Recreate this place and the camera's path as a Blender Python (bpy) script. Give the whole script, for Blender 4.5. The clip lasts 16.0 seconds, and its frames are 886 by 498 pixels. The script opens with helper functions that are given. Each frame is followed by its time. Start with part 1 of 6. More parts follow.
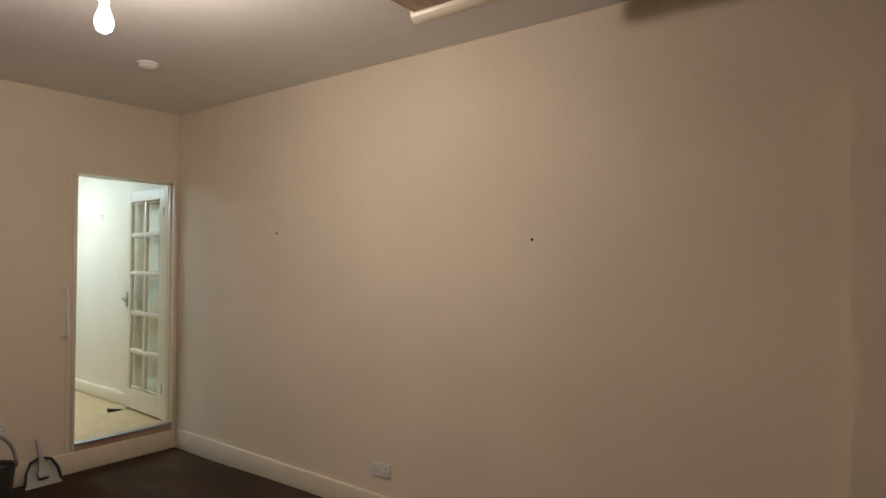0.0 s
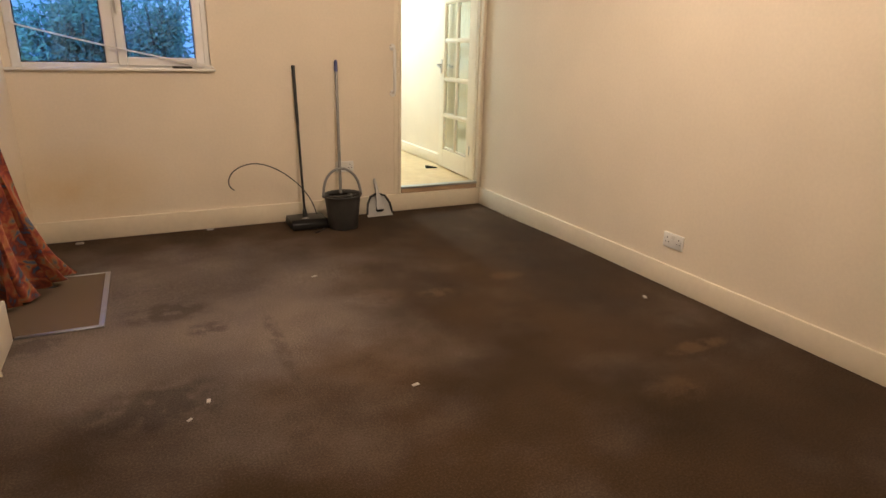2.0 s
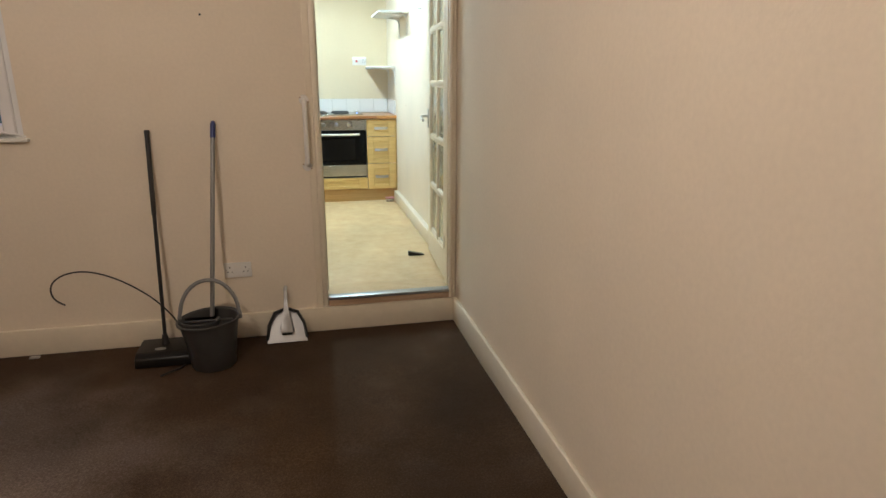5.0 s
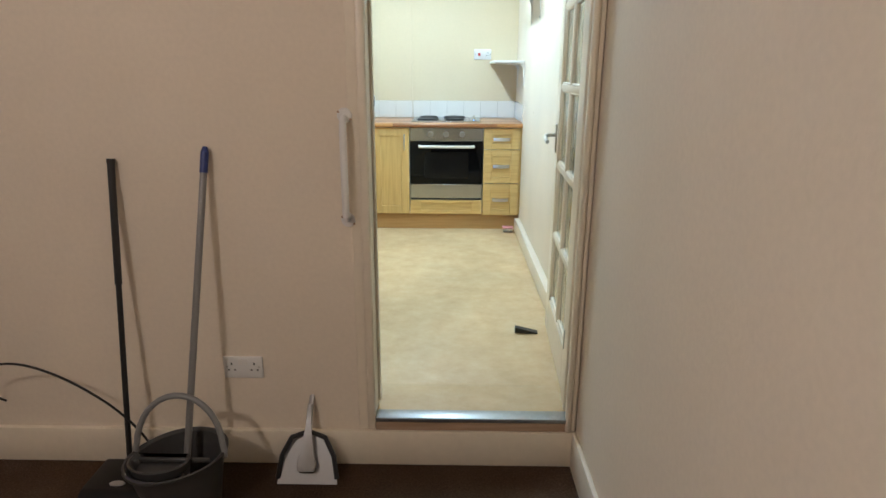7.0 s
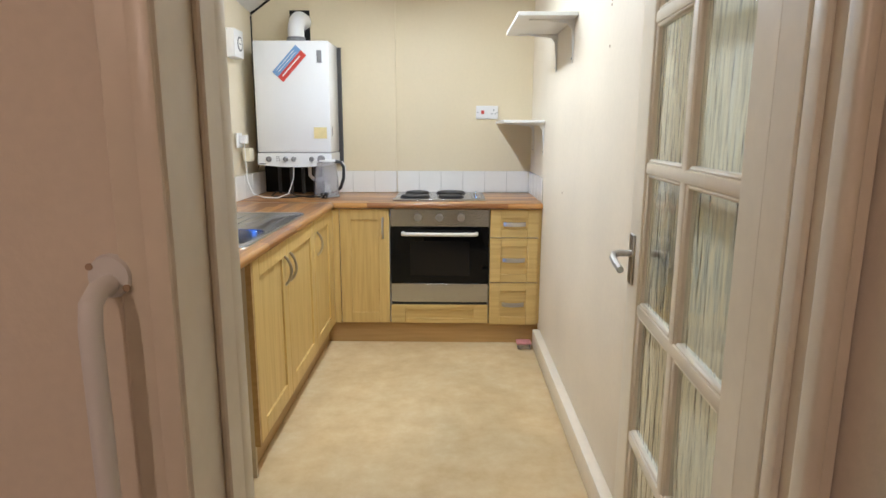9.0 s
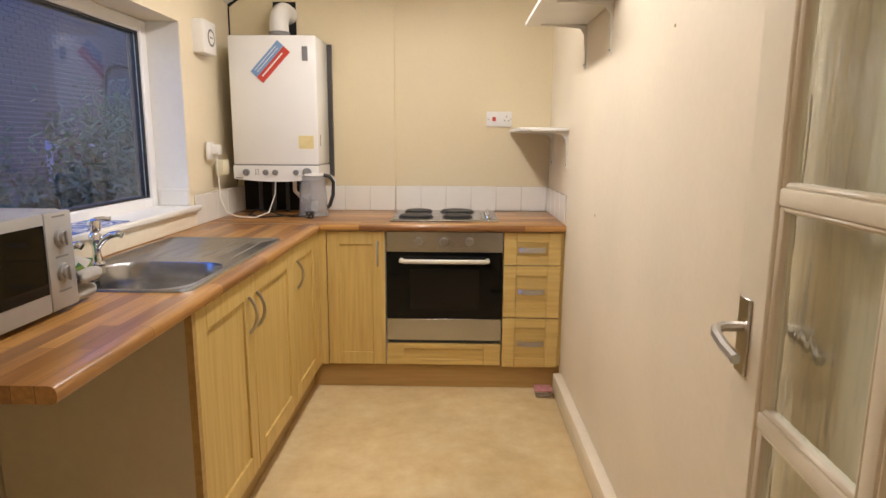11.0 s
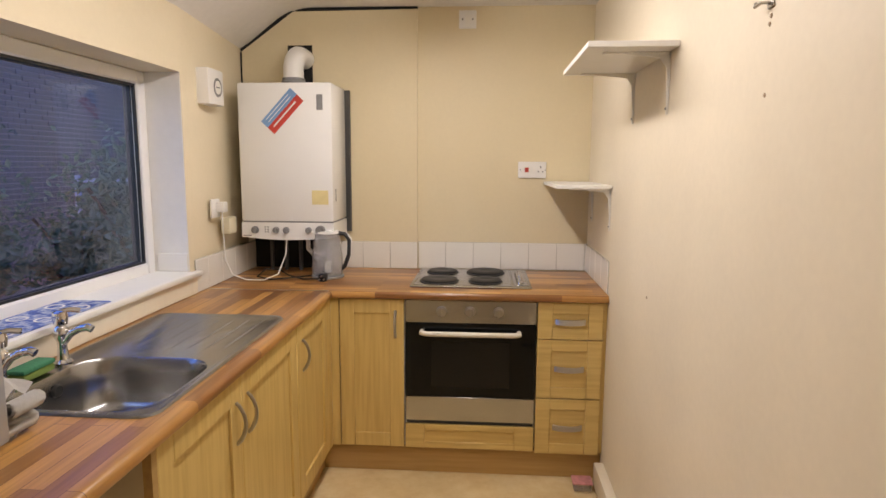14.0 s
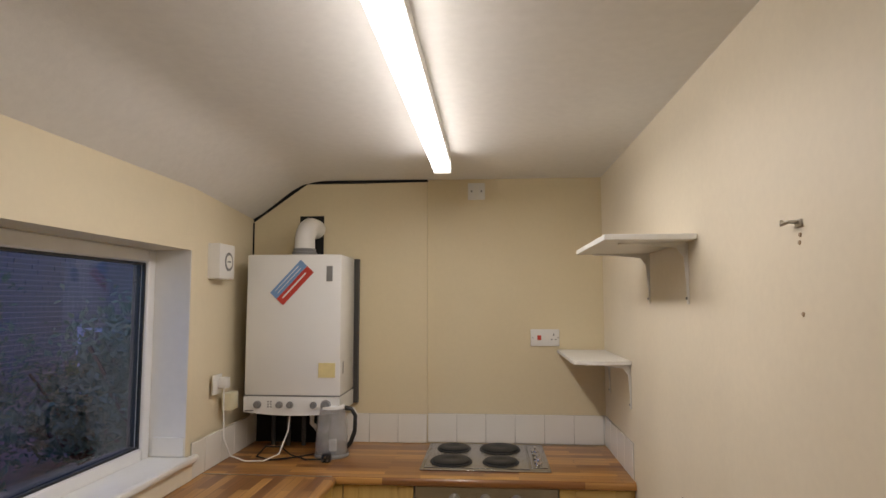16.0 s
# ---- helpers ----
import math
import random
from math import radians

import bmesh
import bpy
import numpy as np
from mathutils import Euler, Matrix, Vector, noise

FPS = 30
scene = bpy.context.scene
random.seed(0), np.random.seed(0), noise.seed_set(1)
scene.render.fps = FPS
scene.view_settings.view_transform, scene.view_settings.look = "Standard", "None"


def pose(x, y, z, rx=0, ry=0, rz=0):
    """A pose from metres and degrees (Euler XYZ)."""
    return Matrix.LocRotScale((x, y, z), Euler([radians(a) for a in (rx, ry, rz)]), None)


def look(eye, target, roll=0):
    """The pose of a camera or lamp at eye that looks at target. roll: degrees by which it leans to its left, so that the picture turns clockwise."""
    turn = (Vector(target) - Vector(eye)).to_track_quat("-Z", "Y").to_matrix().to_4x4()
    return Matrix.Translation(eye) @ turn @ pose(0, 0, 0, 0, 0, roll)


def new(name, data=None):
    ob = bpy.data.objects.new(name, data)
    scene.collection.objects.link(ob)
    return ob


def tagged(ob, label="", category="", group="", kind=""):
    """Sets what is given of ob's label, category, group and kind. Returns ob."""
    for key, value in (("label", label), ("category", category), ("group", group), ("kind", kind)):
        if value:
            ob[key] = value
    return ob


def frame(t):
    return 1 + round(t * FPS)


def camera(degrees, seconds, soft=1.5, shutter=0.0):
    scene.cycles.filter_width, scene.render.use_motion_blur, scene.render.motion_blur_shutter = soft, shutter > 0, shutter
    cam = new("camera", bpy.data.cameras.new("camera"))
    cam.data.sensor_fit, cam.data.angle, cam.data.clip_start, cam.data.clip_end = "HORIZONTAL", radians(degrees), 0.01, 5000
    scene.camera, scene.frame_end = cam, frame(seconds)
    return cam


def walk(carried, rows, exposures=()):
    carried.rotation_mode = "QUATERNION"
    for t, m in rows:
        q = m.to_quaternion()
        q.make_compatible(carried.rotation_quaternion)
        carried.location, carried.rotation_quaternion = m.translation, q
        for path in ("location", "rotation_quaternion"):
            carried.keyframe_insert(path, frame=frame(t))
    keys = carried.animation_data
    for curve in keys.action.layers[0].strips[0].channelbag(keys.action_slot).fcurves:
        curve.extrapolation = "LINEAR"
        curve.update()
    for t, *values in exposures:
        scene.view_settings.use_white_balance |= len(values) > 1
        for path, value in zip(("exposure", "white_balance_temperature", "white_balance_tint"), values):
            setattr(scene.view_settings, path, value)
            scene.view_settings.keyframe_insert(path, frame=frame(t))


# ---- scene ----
cam = camera(72.1, 16.0)
PATH = [
    (0, (-2.671, -4.75, 1.526), (-1.076, -3.544, 1.557), 0.4),
    (0.5, (-2.665, -4.755, 1.394), (-1.071, -3.56, 1.214), 0.6),
    (1, (-2.648, -4.828, 1.286), (-1.13, -3.614, 0.812), 1.0),
    (1.5, (-2.66, -4.82, 1.265), (-1.372, -3.414, 0.661), 1.5),
    (2, (-2.658, -4.701, 1.282), (-1.82, -2.993, 0.662), 1.4),
    (2.5, (-2.52, -4.408, 1.316), (-1.963, -2.587, 0.706), 1.0),
    (3, (-2.276, -4.246, 1.322), (-1.746, -2.402, 0.755), 0.9),
    (3.5, (-1.856, -4.133, 1.334), (-1.321, -2.282, 0.797), 1.0),
    (4, (-1.476, -3.914, 1.319), (-0.955, -2.06, 0.78), 1.1),
    (4.2, (-1.344, -3.824, 1.343), (-0.836, -1.966, 0.806), 1.0),
    (6.3, (-0.417, -2.605, 1.44), (-0.308, -0.689, 0.877), 0.1),
    (6.5, (-0.426, -2.471, 1.429), (-0.384, -0.553, 0.862), 0.5),
    (7, (-0.485, -2.044, 1.442), (-0.508, -0.125, 0.879), 0.3),
    (7.5, (-0.431, -1.66, 1.459), (-0.463, 0.261, 0.903), 0.4),
    (8, (-0.501, -1.296, 1.44), (-0.538, 0.63, 0.903), 0.4),
    (8.5, (-0.546, -0.956, 1.442), (-0.576, 0.999, 1.022), 0.3),
    (9, (-0.453, -0.665, 1.461), (-0.479, 1.298, 1.077), 0.2),
    (11.3, (-0.475, -0.098, 1.452), (-0.52, 1.871, 1.106), 0.4),
    (11.5, (-0.482, -0.105, 1.451), (-0.539, 1.864, 1.108), 0.3),
    (12, (-0.524, -0.135, 1.428), (-0.612, 1.837, 1.105), 0.4),
    (12.5, (-0.549, -0.121, 1.422), (-0.673, 1.854, 1.131), 0.3),
    (13, (-0.577, -0.041, 1.421), (-0.717, 1.932, 1.127), 0.2),
    (13.5, (-0.514, 0.146, 1.437), (-0.646, 2.12, 1.142), 0.1),
    (14, (-0.459, 0.258, 1.608), (-0.597, 2.234, 1.332), 0.3),
    (14.5, (-0.459, 0.28, 1.681), (-0.625, 2.265, 1.5), 0.3),
    (15, (-0.473, 0.29, 1.729), (-0.635, 2.283, 1.73), 0.1),
    (15.5, (-0.483, 0.296, 1.777), (-0.64, 2.285, 1.915), 0.1),
    (16, (-0.5, 0.337, 1.774), (-0.652, 2.324, 1.943), 0.0),
]
EXPOSURES = [(0, -0.85, 5900, 14), (1, -0.55, 6000, 13), (1.5, -0.15, 6300, 14), (2, 0.17, 6650, 15), (3, 0.13, 7400, 12), (3.5, 0.03, 7600, 11), (4, -0.15, 6800, 13), (6.5, -0.43, 5600, 14), (7.5, -0.54, 5500, 18), (8, -0.66, 5500, 22), (8.5, -0.76, 5600, 24), (9, -0.86, 6350, 31),
             (9.2, -0.88, 6550, 32), (11.3, -1.11, 8150, 41), (12.5, -1.15, 8200, 42), (14, -1.30, 8150, 42), (15, -1.50, 8050, 41), (16, -2.02, 7950, 39)]
walk(cam, [(t, look(eye, target, roll)) for t, eye, target, roll in PATH], EXPOSURES)

# ---- world and lights ----
world = bpy.data.worlds.new("dusk")
scene.world = world
world.use_nodes = True
wn = world.node_tree.nodes
sky = wn.new("ShaderNodeTexSky")
sky.sky_type, sky.sun_disc = "NISHITA", False
sky.sun_elevation, sky.sun_rotation = radians(9), radians(200)
sky.ozone_density = 4.0
wn["Background"].inputs["Strength"].default_value = 1.25
dusk = wn.new("ShaderNodeMix")
dusk.data_type, dusk.blend_type = "RGBA", "MULTIPLY"
dusk.inputs["Factor"].default_value, dusk.inputs["B"].default_value = 1, (0.28, 0.76, 1.45, 1)
world.node_tree.links.new(sky.outputs["Color"], dusk.inputs["A"])
world.node_tree.links.new(dusk.outputs["Result"], wn["Background"].inputs["Color"])
sun = new("sun", bpy.data.lights.new("sun", "SUN"))
sun.data.energy, sun.data.angle, sun.data.color = 1.0, radians(25), (0.40, 0.76, 1.0)
sun.matrix_world = look((0, 0, 20), (6, 10, 0))

bulb_light = new("pendant_bulb_light", bpy.data.lights.new("pendant_bulb_light", "POINT"))
bulb_light.data.energy, bulb_light.data.color, bulb_light.data.shadow_soft_size = 62, (1.0, 0.83, 0.64), 0.035
bulb_light.location = (-1.70, -2.52, 2.333)
tube_light = new("tube_light", bpy.data.lights.new("tube_light", "AREA"))
tube_light.data.shape, tube_light.data.size, tube_light.data.size_y = "RECTANGLE", 0.075, 1.72
tube_light.data.energy, tube_light.data.color = 33, (0.77, 1.0, 1.02)
tube_light.matrix_world = pose(-0.707, 2.10, 2.328)

# ---- materials ----
def material(name, rgb, rough=0.6, metal=0.0, spec=0.5, grain=0.0, scale=40.0, bump=0.0, bump_scale=200.0, stain=0.0, stain_scale=2.5, coat=0.0):
    """Principled paint: base colour varied at a fine and a broad scale, with fine relief."""
    m = bpy.data.materials.new(name)
    m.use_nodes = True
    n, l = m.node_tree.nodes, m.node_tree.links
    b = n["Principled BSDF"]
    b.inputs["Roughness"].default_value, b.inputs["Metallic"].default_value = rough, metal
    b.inputs["Specular IOR Level"].default_value, b.inputs["Coat Weight"].default_value = spec, coat
    b.inputs["Base Color"].default_value = (*rgb, 1)
    co = n.new("ShaderNodeTexCoord")
    last = None
    for amount, s in ((grain, scale), (stain, stain_scale)):
        if amount:
            t = n.new("ShaderNodeTexNoise")
            t.inputs["Scale"].default_value, t.inputs["Detail"].default_value = s, 5
            l.new(co.outputs["Object"], t.inputs["Vector"])
            r = n.new("ShaderNodeMapRange")
            r.inputs["From Min"].default_value, r.inputs["From Max"].default_value = 0.3, 0.7
            r.inputs["To Min"].default_value, r.inputs["To Max"].default_value = 1 - amount, 1 + amount * 0.6
            l.new(t.outputs["Fac"], r.inputs["Value"])
            mix = n.new("ShaderNodeMix")
            mix.data_type, mix.blend_type = "RGBA", "MULTIPLY"
            mix.inputs["Factor"].default_value = 1
            mix.inputs["A"].default_value = (*rgb, 1)
            if last:
                l.new(last, mix.inputs["A"])
            l.new(r.outputs["Result"], mix.inputs["B"])
            last = mix.outputs["Result"]
    if last:
        l.new(last, b.inputs["Base Color"])
    if bump:
        t = n.new("ShaderNodeTexNoise")
        t.inputs["Scale"].default_value, t.inputs["Detail"].default_value = bump_scale, 3
        l.new(co.outputs["Object"], t.inputs["Vector"])
        u = n.new("ShaderNodeBump")
        u.inputs["Strength"].default_value, u.inputs["Distance"].default_value = bump, 0.004
        l.new(t.outputs["Fac"], u.inputs["Height"])
        l.new(u.outputs["Normal"], b.inputs["Normal"])
    return m


def node_mat(m):
    n, l = m.node_tree.nodes, m.node_tree.links
    return n, l, n["Principled BSDF"]


def ramp(n, stops):
    r = n.new("ShaderNodeValToRGB")
    while len(r.color_ramp.elements) < len(stops):
        r.color_ramp.elements.new(0.5)
    for e, (p, c) in zip(r.color_ramp.elements, stops):
        e.position, e.color = p, (*c, 1)
    return r


def wood(name, light, dark, axis, rough=0.42, coat=0.0):
    """Straight-grained wood, with the grain along one axis."""
    m = material(name, light, rough, coat=coat)
    n, l, b = node_mat(m)
    co, mp = n.new("ShaderNodeTexCoord"), n.new("ShaderNodeMapping")
    mp.inputs["Scale"].default_value = [3 if i == axis else 55 for i in range(3)]
    l.new(co.outputs["Object"], mp.inputs["Vector"])
    t = n.new("ShaderNodeTexNoise")
    t.inputs["Scale"].default_value, t.inputs["Detail"].default_value = 1.0, 6
    l.new(mp.outputs["Vector"], t.inputs["Vector"])
    r = ramp(n, ((0.3, dark), (0.62, light)))
    l.new(t.outputs["Fac"], r.inputs["Fac"])
    l.new(r.outputs["Color"], b.inputs["Base Color"])
    return m


def staves(name, turn):
    """Laminate printed as butcher-block staves."""
    m = material(name, (0.4, 0.2, 0.08), 0.28, coat=0.15)
    n, l, b = node_mat(m)
    co, mp = n.new("ShaderNodeTexCoord"), n.new("ShaderNodeMapping")
    mp.inputs["Rotation"].default_value = (0, 0, radians(turn))
    l.new(co.outputs["Object"], mp.inputs["Vector"])
    br = n.new("ShaderNodeTexBrick")
    br.offset, br.offset_frequency = 0.37, 2
    br.inputs["Scale"].default_value = 1
    br.inputs["Brick Width"].default_value, br.inputs["Row Height"].default_value = 0.42, 0.043
    br.inputs["Mortar Size"].default_value, br.inputs["Bias"].default_value = 0.0008, 0.0
    br.inputs["Color1"].default_value, br.inputs["Color2"].default_value = (0.58, 0.29, 0.09, 1), (0.22, 0.080, 0.028, 1)
    br.inputs["Mortar"].default_value = (0.15, 0.06, 0.025, 1)
    l.new(mp.outputs["Vector"], br.inputs["Vector"])
    m2 = n.new("ShaderNodeMapping")
    m2.inputs["Scale"].default_value = (4, 90, 90)
    l.new(mp.outputs["Vector"], m2.inputs["Vector"])
    t = n.new("ShaderNodeTexNoise")
    t.inputs["Scale"].default_value, t.inputs["Detail"].default_value = 1, 5
    l.new(m2.outputs["Vector"], t.inputs["Vector"])
    r = ramp(n, ((0.25, (0.72, 0.68, 0.62)), (0.7, (1.12, 1.1, 1.05))))
    l.new(t.outputs["Fac"], r.inputs["Fac"])
    x = n.new("ShaderNodeMix")
    x.data_type, x.blend_type = "RGBA", "MULTIPLY"
    x.inputs["Factor"].default_value = 1
    l.new(br.outputs["Color"], x.inputs["A"])
    l.new(r.outputs["Color"], x.inputs["B"])
    l.new(x.outputs["Result"], b.inputs["Base Color"])
    return m


def mottled(name, stops, scale, rough, bump=0.0, bump_scale=300, sheen=0.0, broad=0.0):
    """A surface mottled by noise through a colour ramp, with broad worn patches."""
    m = material(name, stops[0][1], rough, bump=bump, bump_scale=bump_scale)
    n, l, b = node_mat(m)
    b.inputs["Sheen Weight"].default_value = sheen
    co = n.new("ShaderNodeTexCoord")
    t = n.new("ShaderNodeTexNoise")
    t.inputs["Scale"].default_value, t.inputs["Detail"].default_value, t.inputs["Roughness"].default_value = scale, 8, 0.65
    l.new(co.outputs["Object"], t.inputs["Vector"])
    r = ramp(n, stops)
    l.new(t.outputs["Fac"], r.inputs["Fac"])
    out = r.outputs["Color"]
    if broad:
        t2 = n.new("ShaderNodeTexNoise")
        t2.inputs["Scale"].default_value, t2.inputs["Detail"].default_value = 1.3, 4
        l.new(co.outputs["Object"], t2.inputs["Vector"])
        r2 = n.new("ShaderNodeMapRange")
        r2.inputs["From Min"].default_value, r2.inputs["From Max"].default_value = 0.35, 0.65
        r2.inputs["To Min"].default_value, r2.inputs["To Max"].default_value = 1 - broad, 1 + broad
        l.new(t2.outputs["Fac"], r2.inputs["Value"])
        x = n.new("ShaderNodeMix")
        x.data_type, x.blend_type = "RGBA", "MULTIPLY"
        x.inputs["Factor"].default_value = 1
        l.new(out, x.inputs["A"])
        l.new(r2.outputs["Result"], x.inputs["B"])
        out = x.outputs["Result"]
    l.new(out, b.inputs["Base Color"])
    return m


def glass(name, rough=0.0, tint=(1, 1, 1), ior=1.45, wavy=0.0):
    m = material(name, tint, rough)
    n, l, b = node_mat(m)
    b.inputs["Transmission Weight"].default_value, b.inputs["IOR"].default_value = 1, ior
    if wavy:
        co, mp = n.new("ShaderNodeTexCoord"), n.new("ShaderNodeMapping")
        mp.inputs["Scale"].default_value = (30, 30, 6)
        l.new(co.outputs["Object"], mp.inputs["Vector"])
        t = n.new("ShaderNodeTexNoise")
        t.inputs["Scale"].default_value, t.inputs["Detail"].default_value = 1.0, 1.5
        l.new(mp.outputs["Vector"], t.inputs["Vector"])
        u = n.new("ShaderNodeBump")
        u.inputs["Strength"].default_value, u.inputs["Distance"].default_value = wavy, 0.01
        l.new(t.outputs["Fac"], u.inputs["Height"])
        l.new(u.outputs["Normal"], b.inputs["Normal"])
    return m


def glowing(name, rgb, strength):
    m = material(name, rgb, 0.4)
    b = m.node_tree.nodes["Principled BSDF"]
    b.inputs["Emission Color"].default_value, b.inputs["Emission Strength"].default_value = (*rgb, 1), strength
    return m


def printed(name):
    """Curtain cloth printed with a busy floral pattern in rust, gold and slate blue."""
    m = material(name, (0.4, 0.1, 0.05), 0.85, bump=0.2, bump_scale=700)
    n, l, b = node_mat(m)
    co = n.new("ShaderNodeTexCoord")
    t = n.new("ShaderNodeTexNoise")
    t.inputs["Scale"].default_value, t.inputs["Detail"].default_value, t.inputs["Distortion"].default_value = 1.0, 3, 1.2
    tall = n.new("ShaderNodeMapping")
    tall.inputs["Scale"].default_value = (13, 13, 8)
    l.new(co.outputs["Object"], tall.inputs["Vector"])
    l.new(tall.outputs["Vector"], t.inputs["Vector"])
    r = ramp(n, ((0.34, (0.07, 0.11, 0.20)), (0.41, (0.20, 0.04, 0.03)), (0.50, (0.40, 0.075, 0.04)), (0.57, (0.50, 0.17, 0.06)), (0.63, (0.30, 0.22, 0.13)), (0.68, (0.10, 0.15, 0.25))))
    l.new(t.outputs["Fac"], r.inputs["Fac"])
    l.new(r.outputs["Color"], b.inputs["Base Color"])
    b.inputs["Sheen Weight"].default_value = 0.2
    return m


CREAM_WALL = material("cream_wall_paint", (0.80, 0.71, 0.58), 0.75, grain=0.03, scale=60, bump=0.12, bump_scale=120, stain=0.05, stain_scale=1.5)
KITCHEN_CREAM = material("kitchen_cream_paint", (0.80, 0.705, 0.555), 0.5, grain=0.02, scale=50, bump=0.10, bump_scale=40, stain=0.06, stain_scale=1.8)
KITCHEN_PALE = material("pale_cream_wall_paint", (0.80, 0.695, 0.51), 0.55, grain=0.015, scale=50, bump=0.06, bump_scale=90, stain=0.04, stain_scale=1.8)
KITCHEN_WALL = material("pale_yellow_wall_paint", (0.74, 0.625, 0.42), 0.55, grain=0.015, scale=50, bump=0.06, bump_scale=90, stain=0.03, stain_scale=1.8)
WHITE_CEILING = material("white_ceiling_paint", (0.78, 0.76, 0.73), 0.85, grain=0.03, scale=30, bump=0.15, bump_scale=60, stain=0.04, stain_scale=1.2)
CREAM_GLOSS = material("cream_gloss_paint", (0.80, 0.72, 0.58), 0.35, grain=0.03, scale=30, bump=0.05, bump_scale=60, stain=0.04)
WHITE_GLOSS = material("white_gloss_paint", (0.82, 0.80, 0.75), 0.3, grain=0.02, scale=30, bump=0.04, bump_scale=60, stain=0.03)
WHITE_PLASTIC = material("white_plastic", (0.80, 0.79, 0.76), 0.35, stain=0.03, stain_scale=8)
CREAM_PLASTIC = material("yellowed_plastic", (0.72, 0.66, 0.48), 0.4, stain=0.05, stain_scale=9)
UPVC = material("white_upvc", (0.82, 0.82, 0.82), 0.3, stain=0.03, stain_scale=6)
CARPET = mottled("brown_carpet", ((0.25, (0.030, 0.0168, 0.0080)), (0.5, (0.053, 0.0312, 0.0162)), (0.75, (0.093, 0.057, 0.032))), 130, 0.9, 0.4, 480, 0.03, 0.3)
cn, cl, cb = node_mat(CARPET)
cb.inputs["Specular IOR Level"].default_value = 0.12
# pale patch: trodden wear plus the window's bluish sheen, painted into the colour
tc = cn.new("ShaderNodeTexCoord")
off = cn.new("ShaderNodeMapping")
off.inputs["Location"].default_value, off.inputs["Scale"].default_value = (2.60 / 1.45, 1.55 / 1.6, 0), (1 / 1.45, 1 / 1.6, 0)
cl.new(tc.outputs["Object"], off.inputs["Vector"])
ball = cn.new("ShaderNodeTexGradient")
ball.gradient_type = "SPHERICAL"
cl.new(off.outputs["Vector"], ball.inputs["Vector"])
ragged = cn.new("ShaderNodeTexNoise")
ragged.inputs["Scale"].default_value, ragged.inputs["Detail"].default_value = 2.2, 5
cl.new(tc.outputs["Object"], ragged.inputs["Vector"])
worn_sheen = cn.new("ShaderNodeMath")
worn_sheen.operation = "ADD"
cl.new(ball.outputs["Fac"], worn_sheen.inputs[0])
cl.new(ragged.outputs["Fac"], worn_sheen.inputs[1])
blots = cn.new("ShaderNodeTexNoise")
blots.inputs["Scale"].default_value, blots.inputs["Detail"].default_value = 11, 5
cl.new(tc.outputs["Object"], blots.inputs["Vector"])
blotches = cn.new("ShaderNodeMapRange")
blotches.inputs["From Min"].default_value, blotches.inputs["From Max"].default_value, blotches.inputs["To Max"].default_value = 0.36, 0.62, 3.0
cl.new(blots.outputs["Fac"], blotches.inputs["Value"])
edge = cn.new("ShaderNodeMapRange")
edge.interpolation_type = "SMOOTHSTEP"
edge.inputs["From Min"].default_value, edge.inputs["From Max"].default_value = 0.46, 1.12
cl.new(worn_sheen.outputs["Value"], edge.inputs["Value"])
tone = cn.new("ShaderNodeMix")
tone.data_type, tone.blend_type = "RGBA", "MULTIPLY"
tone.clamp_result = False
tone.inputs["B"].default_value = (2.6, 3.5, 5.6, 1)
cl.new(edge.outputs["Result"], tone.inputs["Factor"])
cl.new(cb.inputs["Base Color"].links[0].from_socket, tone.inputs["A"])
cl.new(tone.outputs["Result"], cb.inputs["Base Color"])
# spilt stains, pale scuffs and a narrow dark line: centre, half sizes, colour factor
for x, y, rx, ry, factor in ((-2.67, -1.59, 0.26, 0.16, 0.6), (-2.50, -1.86, 0.11, 0.10, 0.6), (-2.74, -2.48, 0.30, 0.22, 0.62), (-3.22, -1.76, 0.16, 0.12, 0.6), (-2.22, -2.15, 0.045, 0.40, 0.72),
                             (-1.30, -1.86, 0.16, 0.07, 1.6), (-0.79, -1.77, 0.13, 0.09, 1.5), (-0.45, -2.92, 0.22, 0.06, 1.7), (-0.85, -3.17, 0.18, 0.12, 1.5), (-1.62, -1.80, 0.20, 0.14, 1.35)):
    place = cn.new("ShaderNodeMapping")
    place.inputs["Location"].default_value, place.inputs["Scale"].default_value = (-x / rx, -y / ry, 0), (1 / rx, 1 / ry, 0)
    cl.new(tc.outputs["Object"], place.inputs["Vector"])
    blot = cn.new("ShaderNodeTexGradient")
    blot.gradient_type = "SPHERICAL"
    cl.new(place.outputs["Vector"], blot.inputs["Vector"])
    rough_edge = cn.new("ShaderNodeMath")
    rough_edge.operation = "MULTIPLY"
    rough_edge.use_clamp = True
    cl.new(blot.outputs["Fac"], rough_edge.inputs[0])
    cl.new(blotches.outputs["Result"], rough_edge.inputs[1])
    spot = cn.new("ShaderNodeMix")
    spot.data_type, spot.blend_type, spot.clamp_result = "RGBA", "MULTIPLY", False
    spot.inputs["B"].default_value = (factor, factor, factor, 1)
    cl.new(rough_edge.outputs["Value"], spot.inputs["Factor"])
    cl.new(cb.inputs["Base Color"].links[0].from_socket, spot.inputs["A"])
    cl.new(spot.outputs["Result"], cb.inputs["Base Color"])
MAT_CLOTH = mottled("brown_mat", ((0.3, (0.10, 0.060, 0.030)), (0.7, (0.17, 0.11, 0.06))), 170, 0.95, 0.6, 500, 0.1, 0.1)
